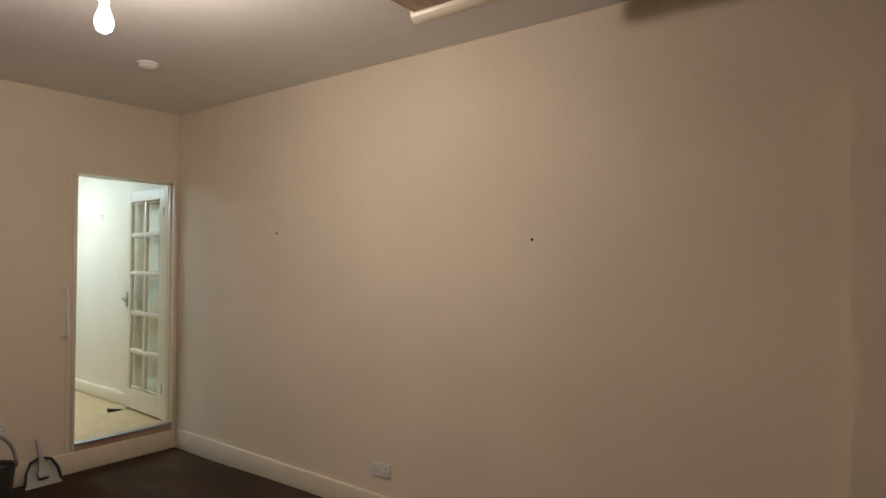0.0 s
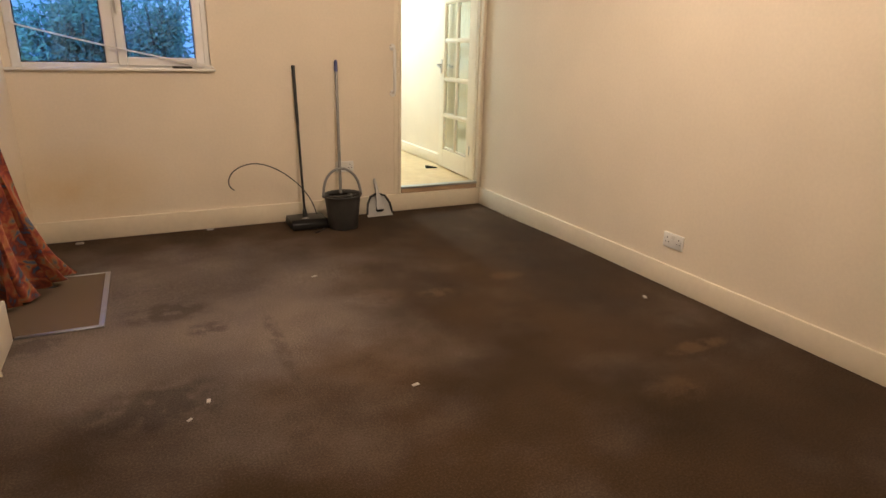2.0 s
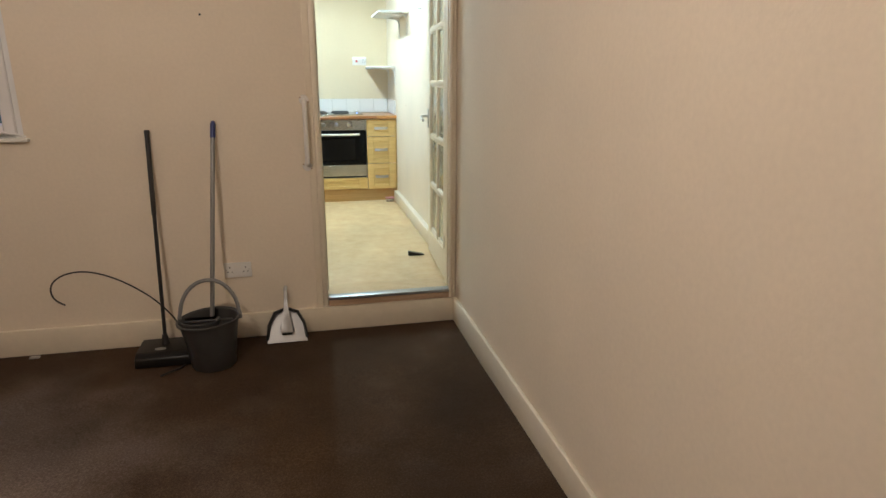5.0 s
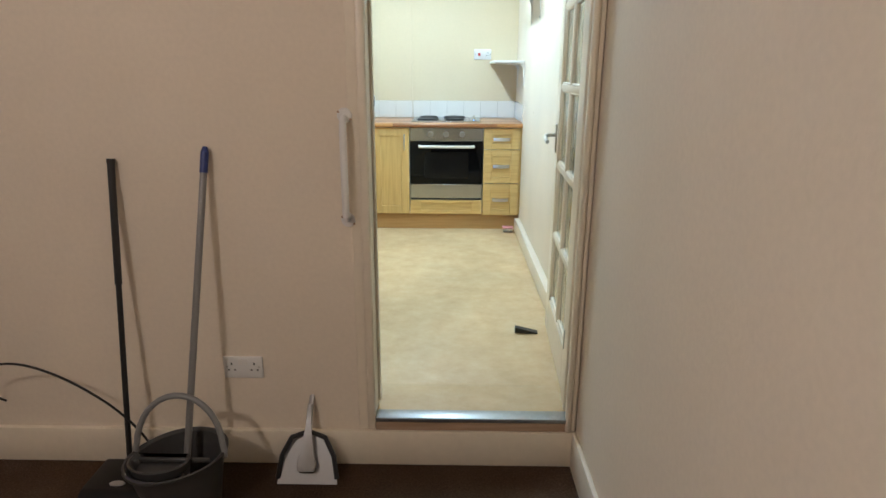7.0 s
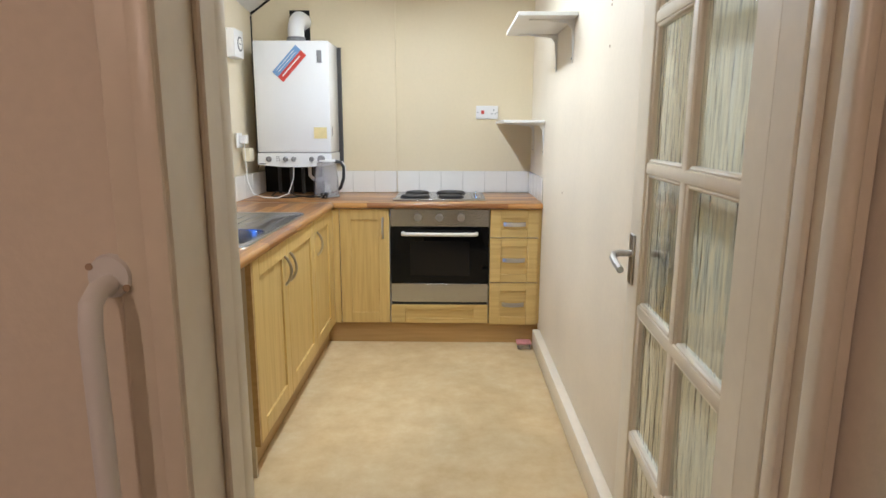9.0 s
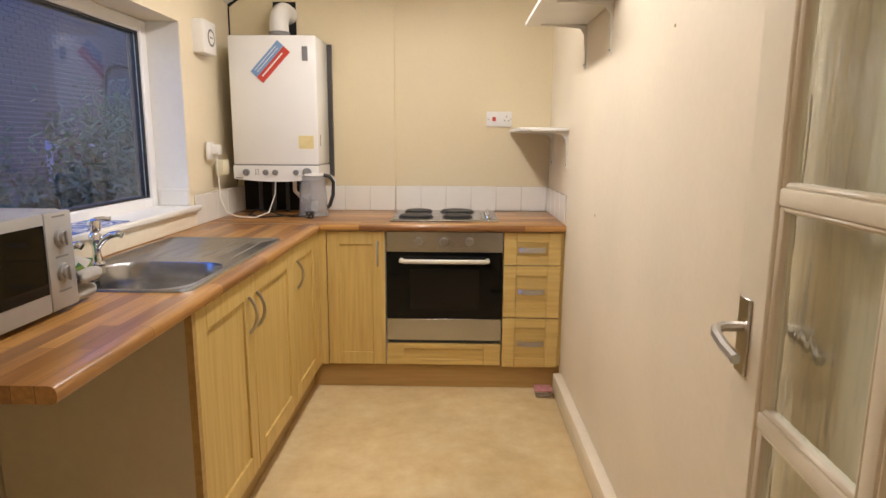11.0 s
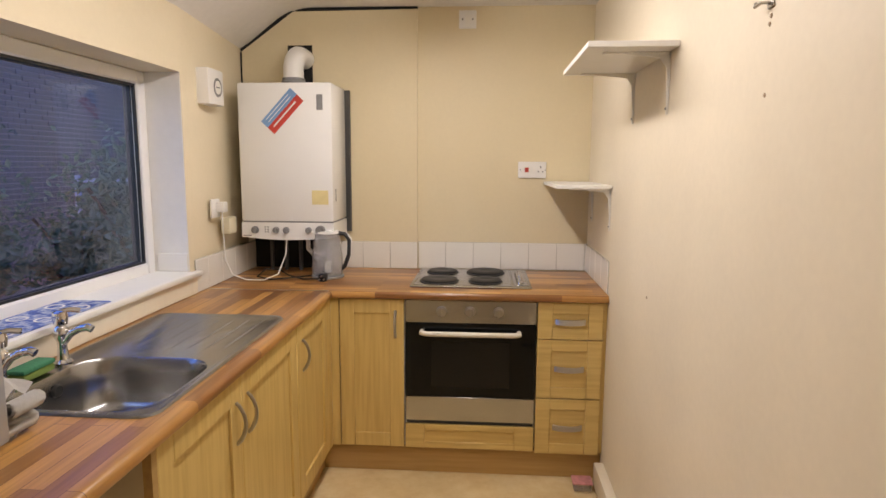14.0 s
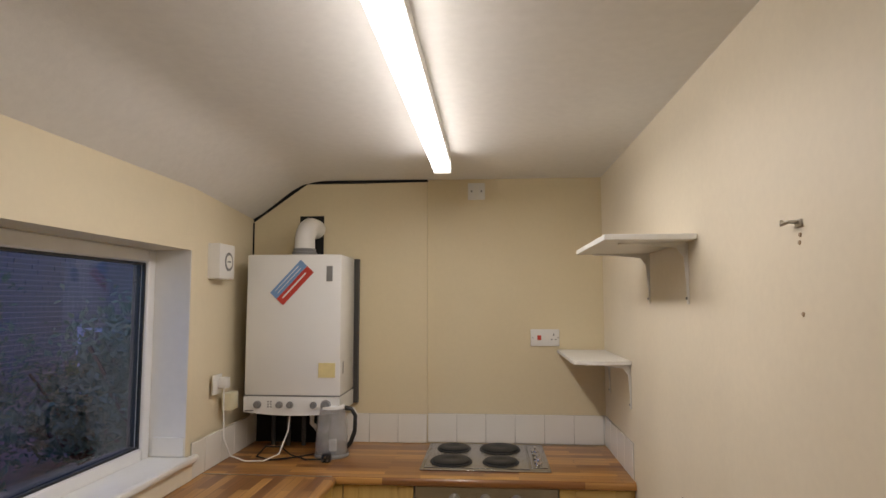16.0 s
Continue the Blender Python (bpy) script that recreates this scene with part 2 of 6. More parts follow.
VINYL = mottled("beige_vinyl", ((0.28, (0.56, 0.385, 0.19)), (0.45, (0.62, 0.45, 0.24)), (0.6, (0.66, 0.505, 0.29)), (0.78, (0.72, 0.59, 0.38))), 9, 0.42, 0.05, 90, 0, 0.12)
OAK = wood("light_oak_foil", (0.66, 0.46, 0.17), (0.56, 0.36, 0.12), 2)
OAK_X = wood("light_oak_foil_across", (0.66, 0.46, 0.17), (0.56, 0.36, 0.12), 0)
OAK_EDGE = wood("oak_plinth_foil", (0.48, 0.29, 0.11), (0.40, 0.23, 0.08), 1)
STAVE_Y = staves("butcher_block_laminate_long", 90)
STAVE_X = staves("butcher_block_laminate", 0)
STEEL = material("brushed_steel", (0.47, 0.465, 0.46), 0.24, 1.0, stain=0.05, stain_scale=9)
sn, sl, sb = node_mat(STEEL)                  # fine brushing along the width
brush_co, brush_map, brush_noise, brush_bump = sn.new("ShaderNodeTexCoord"), sn.new("ShaderNodeMapping"), sn.new("ShaderNodeTexNoise"), sn.new("ShaderNodeBump")
brush_map.inputs["Scale"].default_value = (3, 500, 500)
brush_noise.inputs["Scale"].default_value, brush_noise.inputs["Detail"].default_value = 1.0, 3
brush_bump.inputs["Strength"].default_value, brush_bump.inputs["Distance"].default_value = 0.25, 0.002
sl.new(brush_co.outputs["Object"], brush_map.inputs["Vector"])
sl.new(brush_map.outputs["Vector"], brush_noise.inputs["Vector"])
sl.new(brush_noise.outputs["Fac"], brush_bump.inputs["Height"])
sl.new(brush_bump.outputs["Normal"], sb.inputs["Normal"])
SINK_STEEL = material("sink_steel", (0.36, 0.36, 0.365), 0.25, 1.0, grain=0.05, scale=120, bump=0.03, bump_scale=50)
CHROME = material("chrome", (0.75, 0.75, 0.76), 0.08, 1.0)
SATIN = material("satin_nickel", (0.52, 0.50, 0.47), 0.3, 1.0)
BLACK_GLASS = material("black_oven_glass", (0.004, 0.004, 0.004), 0.05, spec=0.25)
WINDOW_DARK = material("oven_inner_window", (0.010, 0.009, 0.008), 0.08, spec=0.25)
BLACK = material("black_plastic", (0.015, 0.015, 0.016), 0.4, grain=0.1, scale=60)
IRON = material("cast_iron_plate", (0.018, 0.018, 0.018), 0.55, grain=0.15, scale=80, bump=0.1)
DARK_GREY = material("dark_grey_plastic", (0.055, 0.054, 0.053), 0.42, grain=0.06, scale=40, stain=0.08, stain_scale=9)
MID_GREY = material("grey_plastic", (0.22, 0.22, 0.22), 0.4, grain=0.05, scale=40)
SILVER = material("silver_paint", (0.39, 0.39, 0.39), 0.38, 0.35, grain=0.03)
GREY_TUBE = material("grey_painted_tube", (0.24, 0.235, 0.23), 0.38, 0.3)
BLUE_PLASTIC = material("navy_blue_plastic", (0.02, 0.035, 0.16), 0.4)
TILE = material("white_glazed_tile", (0.82, 0.79, 0.73), 0.12, stain=0.02, stain_scale=6)
GROUT = material("grey_grout", (0.50, 0.47, 0.41), 0.85, grain=0.08)
# flat black that stands in for shade in gaps and under the boiler
SHADOW_GAP = material("gap_shade_black", (0.012, 0.011, 0.010), 0.9)
BOILER_WHITE = material("white_enamel", (0.80, 0.80, 0.78), 0.25, stain=0.02, stain_scale=5)
RED = material("red_print", (0.62, 0.06, 0.04), 0.45)
BLUE = material("blue_print", (0.16, 0.32, 0.55), 0.45)
YELLOW_NOTE = material("yellowed_note", (0.72, 0.60, 0.30), 0.6, stain=0.08, stain_scale=20)
GREY_PRINT = material("grey_print", (0.20, 0.20, 0.20), 0.5)
GREEN_SPONGE = material("green_scourer", (0.02, 0.20, 0.10), 0.9, grain=0.2, scale=120, bump=0.4)
GREEN_CLOTH = material("green_cloth", (0.15, 0.24, 0.05), 0.9, grain=0.1, scale=80, bump=0.3)
WHITE_CLOTH = material("white_towelling", (0.75, 0.73, 0.70), 0.95, grain=0.06, scale=150, bump=0.5, bump_scale=300)
PINK = material("pink_print", (0.55, 0.22, 0.22), 0.5, stain=0.3, stain_scale=40)
PAPER_SCRAP = material("paper_scrap", (0.45, 0.42, 0.38), 0.8)
ALUMINIUM = material("threshold_aluminium", (0.42, 0.43, 0.44), 0.38, 0.9, grain=0.08, scale=60)
BARE_WOOD = wood("painted_bare_wood", (0.50, 0.36, 0.24), (0.36, 0.24, 0.15), 0, 0.6)
wn2, wl2, wb2 = node_mat(CREAM_WALL)          # old damp stain low in the window corner
tc = wn2.new("ShaderNodeTexCoord")
off = wn2.new("ShaderNodeMapping")
off.inputs["Location"].default_value, off.inputs["Scale"].default_value = (3.08 / 0.6, 0, -0.34 / 0.32), (1 / 0.6, 0, 1 / 0.32)
wl2.new(tc.outputs["Object"], off.inputs["Vector"])
ragged = wn2.new("ShaderNodeTexNoise")
ragged.inputs["Scale"].default_value, ragged.inputs["Detail"].default_value = 5, 5
wl2.new(tc.outputs["Object"], ragged.inputs["Vector"])
ball = wn2.new("ShaderNodeTexGradient")
ball.gradient_type = "SPHERICAL"
wl2.new(off.outputs["Vector"], ball.inputs["Vector"])
damp = wn2.new("ShaderNodeMath")
damp.operation = "MULTIPLY"
wl2.new(ball.outputs["Fac"], damp.inputs[0])
wl2.new(ragged.outputs["Fac"], damp.inputs[1])
tone = wn2.new("ShaderNodeMix")
tone.data_type, tone.blend_type = "RGBA", "MULTIPLY"
tone.inputs["B"].default_value = (0.88, 0.72, 0.44, 1)
wl2.new(damp.outputs["Value"], tone.inputs["Factor"])
wl2.new(wb2.inputs["Base Color"].links[0].from_socket, tone.inputs["A"])
wl2.new(tone.outputs["Result"], wb2.inputs["Base Color"])
CURTAIN = printed("floral_curtain_cloth")
PANE = glass("window_glass")
REEDED = glass("obscure_glass", 0.06, (0.90, 0.97, 0.93), 1.45, 0.32)
CLEAR_PLASTIC = glass("smoky_clear_plastic", 0.08, (0.88, 0.89, 0.90), 1.2)
CLEAR_PLASTIC.node_tree.nodes["Principled BSDF"].inputs["Transmission Weight"].default_value = 0.78
TUBE_GLOW = glowing("tube_diffuser", (0.80, 1.0, 1.0), 26.0)
BULB_GLOW = glowing("lit_bulb", (1.0, 0.80, 0.55), 60.0)
BRICK = material("weathered_brick", (0.17, 0.18, 0.185), 0.9, grain=0.25, scale=30, bump=0.5, bump_scale=60)
MORTAR = material("brick_mortar", (0.36, 0.37, 0.37), 0.95, grain=0.12, scale=50)
RENDER_WALL = material("pale_render", (0.42, 0.43, 0.44), 0.9, grain=0.08, scale=20, stain=0.15)
LEAF = material("evergreen_leaf", (0.075, 0.16, 0.10), 0.55, grain=0.3, scale=6)
BARK = material("bark", (0.09, 0.06, 0.04), 0.9, grain=0.3, scale=20, bump=0.6)
PAVING = material("yard_paving", (0.22, 0.21, 0.20), 0.9, grain=0.15, scale=12, stain=0.2)
ROOF = material("slate_roof", (0.08, 0.08, 0.09), 0.7, grain=0.2, scale=12)
PANEL_BEIGE = material("beige_board", (0.56, 0.47, 0.34), 0.5, grain=0.04, scale=30, stain=0.06)
GATE_BLUE = material("blue_gate_paint", (0.30, 0.42, 0.60), 0.5, grain=0.1, scale=20, stain=0.1)


# ---- building helpers ----
def box(bm, x0, x1, y0, y1, z0, z1, bevel=0.0, seg=1):
    m = Matrix.Translation(((x0 + x1) / 2, (y0 + y1) / 2, (z0 + z1) / 2)) @ Matrix.Diagonal((abs(x1 - x0), abs(y1 - y0), abs(z1 - z0), 1))
    made = bmesh.ops.create_cube(bm, size=1, matrix=m)["verts"]
    if bevel:
        edges = list({e for v in made for e in v.link_edges})
        made = bmesh.ops.bevel(bm, geom=edges, offset=bevel, segments=seg, affect="EDGES", profile=0.5)["verts"]
    return made


def rod(bm, a, b, r0, r1=None, seg=14):
    a, b = Vector(a), Vector(b)
    turn = (b - a).to_track_quat("Z", "Y").to_matrix().to_4x4()
    m = Matrix.Translation((a + b) / 2) @ turn
    return bmesh.ops.create_cone(bm, cap_ends=True, segments=seg, radius1=r0, radius2=r0 if r1 is None else r1, depth=(b - a).length, matrix=m)["verts"]


def sweep(bm, points, r, seg=8, flat=1.0):
    """A round bar along a line of points."""
    points = [Vector(p) for p in points]
    rings, side = [], None
    for i, p in enumerate(points):
        d = (points[min(i + 1, len(points) - 1)] - points[max(i - 1, 0)]).normalized()
        if side is None:
            side = d.orthogonal().normalized()
        side = (side - d * side.dot(d)).normalized()
        up = d.cross(side)
        rings.append([bm.verts.new(p + side * (r * math.cos(2 * math.pi * k / seg)) + up * (r * flat * math.sin(2 * math.pi * k / seg))) for k in range(seg)])
    for a, b in zip(rings, rings[1:]):
        for k in range(seg):
            bm.faces.new((a[k], a[(k + 1) % seg], b[(k + 1) % seg], b[k]))
    bm.faces.new(rings[0][::-1])
    bm.faces.new(rings[-1])


def lathe(bm, profile, centre, seg=28, sx=1.0, sy=1.0, close=True):
    """Turns a profile of (radius, height) round an upright axis."""
    c = Vector(centre)
    rings = [[bm.verts.new(c + Vector((r * sx * math.cos(2 * math.pi * k / seg), r * sy * math.sin(2 * math.pi * k / seg), z))) for k in range(seg)] for r, z in profile]
    for a, b in zip(rings, rings[1:]):
        for k in range(seg):
            bm.faces.new((a[k], a[(k + 1) % seg], b[(k + 1) % seg], b[k]))
    if close:
        bm.faces.new(rings[0][::-1])
        bm.faces.new(rings[-1])


def prism(bm, outline, m, depth):
    """A flat outline of (u, v) given depth along its own z, laid by the pose m."""
    low = [bm.verts.new(m @ Vector((u, v, 0))) for u, v in outline]
    top = [bm.verts.new(m @ Vector((u, v, depth))) for u, v in outline]
    n = len(outline)
    bm.faces.new(low[::-1])
    bm.faces.new(top)
    for i in range(n):
        bm.faces.new((low[i], low[(i + 1) % n], top[(i + 1) % n], top[i]))


def arc(centre, u, v, r, a0, a1, n=10):
    c, u, v = Vector(centre), Vector(u), Vector(v)
    return [c + u * (r * math.cos(radians(a0 + (a1 - a0) * i / n))) + v * (r * math.sin(radians(a0 + (a1 - a0) * i / n))) for i in range(n + 1)]


def mesh_ob(name, bm, mat, smooth):
    bmesh.ops.recalc_face_normals(bm, faces=bm.faces[:])
    me = bpy.data.meshes.new(name)
    bm.to_mesh(me)
    bm.free()
    me.materials.append(mat)
    if smooth:
        me.shade_smooth()
        me.set_sharp_from_angle(angle=radians(38))
    return new(name, me)


def base_of(ob):
    p = Vector(ob.location)
    while ob.parent:
        ob = ob.parent
        p = p + ob.location
    return p


def part(name, bm, mat, parent, label="", smooth=True):
    """A mesh under a thing or a part, modelled where it stands in the room."""
    bmesh.ops.translate(bm, verts=bm.verts[:], vec=-base_of(parent))
    ob = mesh_ob(name, bm, mat, smooth)
    ob.parent = parent
    return tagged(ob, label)


def thing(name, at, label, category, group=""):
    ob = new(name)
    ob.location = at
    ob.empty_display_size = 0.05
    return tagged(ob, label, category, group)


def single(name, bm, mat, label, category, group="", smooth=True, kind=""):
    """A thing that is one mesh, its origin at the middle of its base."""
    lo = [min(v.co[i] for v in bm.verts) for i in range(3)]
    hi = [max(v.co[i] for v in bm.verts) for i in range(3)]
    at = Vector(((lo[0] + hi[0]) / 2, (lo[1] + hi[1]) / 2, lo[2]))
    bmesh.ops.translate(bm, verts=bm.verts[:], vec=-at)
    ob = mesh_ob(name, bm, mat, smooth)
    ob.location = at
    return tagged(ob, label, category, group, kind)


def structure(name, bm, mat, label, category, smooth=False):
    return tagged(mesh_ob(name, bm, mat, smooth), label, category, "", "structure")


def boxes(*rows):
    bm = bmesh.new()
    for r in rows:
        box(bm, *r)
    return bm


# ---- structure: sitting room ----
KZ, CEIL, KCEIL = 0.150, 2.69, 2.43
SILL, DIP = 0.172, -0.024      # top of the door sill, and the floor's drop towards it, fitted to the camera's view
bm = boxes((-3.32, 0.0, -5.6, -1.6, -0.12, 0), (-3.75, -3.32, -1.66, -1.6, -0.12, 0))
prism(bm, [(-1.6, -0.12), (0.0, -0.12), (0.0, DIP), (-0.45, DIP), (-0.8, DIP * 0.62), (-1.2, DIP * 0.2), (-1.6, 0.0)], Matrix(((0, 0, 1, -3.75), (1, 0, 0, 0), (0, 1, 0, 0), (0, 0, 0, 1))), 3.75)
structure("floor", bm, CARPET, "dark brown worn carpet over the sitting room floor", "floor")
structure("ceiling", boxes((-3.75, 0.2, -5.8, 0.0, CEIL, CEIL + 0.1)), WHITE_CEILING, "white painted sitting room ceiling", "ceiling")
structure("wall_north", boxes((-3.75, -3.36, 0, 0.15, -0.1, CEIL), (-3.36, -2.19, 0, 0.15, -0.1, 1.105), (-3.36, -2.19, 0, 0.15, 2.16, CEIL),
                              (-2.19, -0.79, 0, 0.15, -0.1, CEIL), (-0.79, 0.2, 0, 0.15, -0.1, 0.124), (-0.79, 0.2, 0, 0.15, 2.145, CEIL), (0.0, 0.2, 0, 0.15, 0.124, 2.145)),
          CREAM_WALL, "cream painted wall with the kitchen doorway and window", "wall")
structure("wall_east", boxes((0, 0.15, -5.8, 0, -0.1, CEIL)), CREAM_WALL, "long plain cream painted wall with two screw holes", "wall")
structure("wall_south", boxes((-3.75, 0.15, -5.8, -5.6, -0.1, CEIL)), CREAM_WALL, "cream painted wall at the back of the room", "wall")
structure("wall_west", boxes((-3.75, -3.32, -5.6, -1.66, -0.1, CEIL), (-3.75, -3.40, -0.72, 0, -0.1, CEIL), (-3.75, -3.40, -1.66, -0.72, 2.05, CEIL)),
          CREAM_WALL, "cream painted wall with a curtained doorway recess", "wall")
structure("wall_recess", boxes((-3.85, -3.75, -1.80, -0.60, -0.1, CEIL)), CREAM_WALL, "cream wall closing the doorway recess", "wall")


def skirting(name, x0, x1, y0, y1, z0, h, label, mat=CREAM_GLOSS):
    bm = bmesh.new()
    box(bm, x0, x1, y0, y1, z0, z0 + h, 0.006, 2)
    structure(name, bm, mat, label, "skirting board", True)


skirting("baseboard_north", -3.40, 0.0, -0.022, 0.0, DIP, 0.122 - DIP, "cream gloss skirting board along the doorway wall")
skirting("baseboard_east", -0.018, 0.0, -4.60, -0.022, DIP, 0.130 - DIP, "cream gloss skirting board along the long wall")
skirting("baseboard_west", -3.32, -3.302, -5.6, -2.0, 0.0, 0.16, "cream gloss skirting board on the near west wall")
skirting("baseboard_west_end", -3.335, -3.296, -1.998, -1.66, 0.0, 0.20, "short higher block of cream skirting beside the curtain")
skirting("baseboard_west_far", -3.40, -3.382, -0.72, -0.022, DIP, 0.122 - DIP, "cream gloss skirting board in the window corner")

# the architrave and ajar door at the far end of the long wall
bm = boxes((-0.10, 0.0, -4.86, -4.60, 0.0, 2.2))
structure("trim_pilaster", bm, CREAM_WALL, "narrow cream painted wall return", "wall")
skirting("baseboard_pilaster", -0.126, -0.10, -4.86, -4.59, 0.0, 0.16, "cream skirting block round the wall return")
d = thing("panel_door", (-0.20, -4.80, 0), "white painted panel door standing ajar at the back", "door")
bm = bmesh.new()
box(bm, -0.24, -0.20, -5.5, -4.80, 0.005, 2.0, 0.003)
part("leaf", bm, WHITE_GLOSS, d)
for z0, z1 in ((0.2, 0.9), (1.05, 1.85)):
    bm = bmesh.new()
    box(bm, -0.248, -0.2405, -5.38, -4.86, z0, z1, 0.005)
    part("panel", bm, WHITE_GLOSS, d)

# boxed bulkhead under the ceiling
bm = bmesh.new()
box(bm, -2.3, -0.79, -5.0, -3.20, 2.50, 2.69, 0.012, 3)
structure("bulkhead", bm, BARE_WOOD, "brown boxed bulkhead with a rounded lower edge under the ceiling", "bulkhead", True)

bm = bmesh.new()
sweep(bm, [(-0.80, -5.0, 2.50), (-0.80, -3.19, 2.50)], 0.035, 12)
structure("trim_bulkhead", bm, CREAM_GLOSS, "cream rounded moulding along the bulkhead", "moulding", True)

# ---- doorway between the rooms ----
bm = bmesh.new()
box(bm, -0.79, -0.762, -0.006, 0.17, 0.14, 2.145, 0.004)
box(bm, -0.762, -0.752, 0.09, 0.12, 0.19, 2.12, 0.003)
box(bm, -0.826, -0.791, -0.004, 0.0, 0.124, 2.16, 0.002)
box(bm, -0.7915, -0.764, -0.012, -0.004, 0.124, 2.16, 0.004, 2)
box(bm, -0.79, -0.764, 0.17, 0.214, 0.14, 2.145, 0.006, 2)
structure("door_frame_left", bm, CREAM_GLOSS, "cream gloss door lining with a thin bead", "door frame", True)
bm = bmesh.new()
box(bm, -0.030, 0.0, -0.006, 0.17, 0.124, 2.145, 0.004)
box(bm, -0.036, -0.030, 0.092, 0.108, 0.18, 2.12, 0.002)
box(bm, -0.042, -0.030, 0.046, 0.076, 0.18, 2.12, 0.005, 2)
box(bm, -0.043, -0.022, -0.024, 0.012, 0.124, 2.16, 0.009, 3)
box(bm, -0.0215, -0.004, -0.013, -0.006, 0.124, 2.16, 0.003)
structure("door_frame_right", bm, CREAM_GLOSS, "cream gloss door lining with stepped mouldings", "door frame", True)
bm = boxes((-0.762, -0.030, -0.006, 0.17, 2.12, 2.145))
structure("door_frame_head", bm, CREAM_GLOSS, "cream gloss head of the door lining", "door frame")
t = thing("threshold", (-0.4, 0.02, 0.14), "grey aluminium threshold strip on a worn wooden sill", "threshold")
bm = bmesh.new()
box(bm, -0.762, -0.030, -0.012, 0.0, 0.124, SILL - 0.010, 0.002)
part("wooden_sill", bm, BARE_WOOD, t, "scuffed painted wood riser")
bm = bmesh.new()
box(bm, -0.762, -0.030, -0.018, 0.045, SILL - 0.010, SILL + 0.008, 0.004, 2)
part("metal_strip", bm, ALUMINIUM, t)
bm = bmesh.new()
prism(bm, [(0.045, 0.08), (0.30, 0.08), (0.30, KZ - 0.001), (0.18, KZ + 0.012), (0.045, SILL)], Matrix(((0, 0, 1, -0.762), (1, 0, 0, 0), (0, 1, 0, 0), (0, 0, 0, 1))), 0.732)
structure("floor_doorway", bm, VINYL, "beige vinyl flooring in the doorway", "floor")

# ---- structure: kitchen ----
LX, RX, BY = -1.745, 0.095, 3.60
structure("floor_kitchen", boxes((LX - 0.2, RX + 0.1, 0.15, BY + 0.1, KZ - 0.15, KZ - 0.002)), VINYL, "beige mottled vinyl kitchen floor", "floor")
structure("wall_kitchen_east", boxes((RX, RX + 0.15, 0.15, BY + 0.15, 0.0, KCEIL + 0.1)), KITCHEN_CREAM, "cream painted kitchen wall with shelves and scuffs", "wall")
structure("wall_kitchen_north", boxes((LX - 0.25, RX, BY, BY + 0.15, 0.0, KCEIL + 0.1)), KITCHEN_WALL, "pale yellow kitchen end wall", "wall")
structure("wall_kitchen_south", boxes((-2.0, -0.79, 0.152, 0.210, 0.0, KCEIL + 0.1), (-0.79, RX, 0.152, 0.17, 2.145, KCEIL + 0.1), (0.0, RX, 0.152, 0.17, 0.0, 2.145)), KITCHEN_WALL, "pale yellow kitchen wall round the doorway", "wall")
WY0, WY1, WZ0, WZ1 = 0.95, 2.80, 1.125, 1.985
structure("wall_kitchen_west", boxes((LX - 0.25, LX, 0.17, WY0, 0.0, 2.30), (LX - 0.25, LX, WY0, WY1, 0.0, WZ0), (LX - 0.25, LX, WY0, WY1, WZ1, 2.30)),
          KITCHEN_PALE, "cream painted kitchen wall with a deep window opening", "wall")
bm = bmesh.new()
prism(bm, [(LX - 0.25, WY1), (LX, WY1), (LX - 0.052, BY), (LX - 0.25, BY)], Matrix.Identity(4), 2.30)
structure("wall_kitchen_west_end", bm, KITCHEN_PALE, "cream painted wall beside the boiler", "wall")
# ceiling with a sloping, softly rounded side
bm = bmesh.new()
prof = [(LX - 0.12, 2.18), (LX, 2.25), (-1.66, 2.315), (-1.58, 2.375), (-1.52, 2.408), (-1.45, 2.424), (-1.38, KCEIL), (RX + 0.1, KCEIL)]
outline = prof + [(RX + 0.1, 2.6), (LX - 0.1, 2.6)]
prism(bm, outline, Matrix(((1, 0, 0, 0), (0, 0, 1, 0.152), (0, 1, 0, 0), (0, 0, 0, 1))), BY - 0.152 + 0.1)
structure("ceiling_kitchen", bm, WHITE_CEILING, "white kitchen ceiling sloping down over the window", "ceiling", True)
skirting("baseboard_kitchen", RX - 0.044, RX, 0.94, 2.93, KZ + 0.001, 0.108, "cream gloss skirting board along the kitchen wall")
# thin board lining behind the boiler
bm = bmesh.new()
prism(bm, [(-1.786, 0.99), (-0.832, 0.99), (-0.832, 2.414), (-1.498, 2.408), (-1.786, 2.205)], Matrix(((1, 0, 0, 0), (0, 0, -1, BY), (0, 1, 0, 0), (0, 0, 0, 1))), 0.025)
structure("trim_boiler_board", bm, KITCHEN_WALL, "pale yellow painted board lining behind the boiler", "wall panel")

# ---- windows ----
def rails(bm, axis, at, depth, a0, a1, z0, z1, w, bevel=0.006):
    """A rectangular frame of four rails: axis 0 in a wall along x, axis 1 in a wall along y."""
    for p0, p1, q0, q1 in ((a0, a0 + w, z0, z1), (a1 - w, a1, z0, z1), (a0 + w, a1 - w, z0, z0 + w), (a0 + w, a1 - w, z1 - w, z1)):
        if axis == 0:
            box(bm, p0, p1, at, at + depth, q0, q1, bevel)
        else:
            box(bm, at, at + depth, p0, p1, q0, q1, bevel)


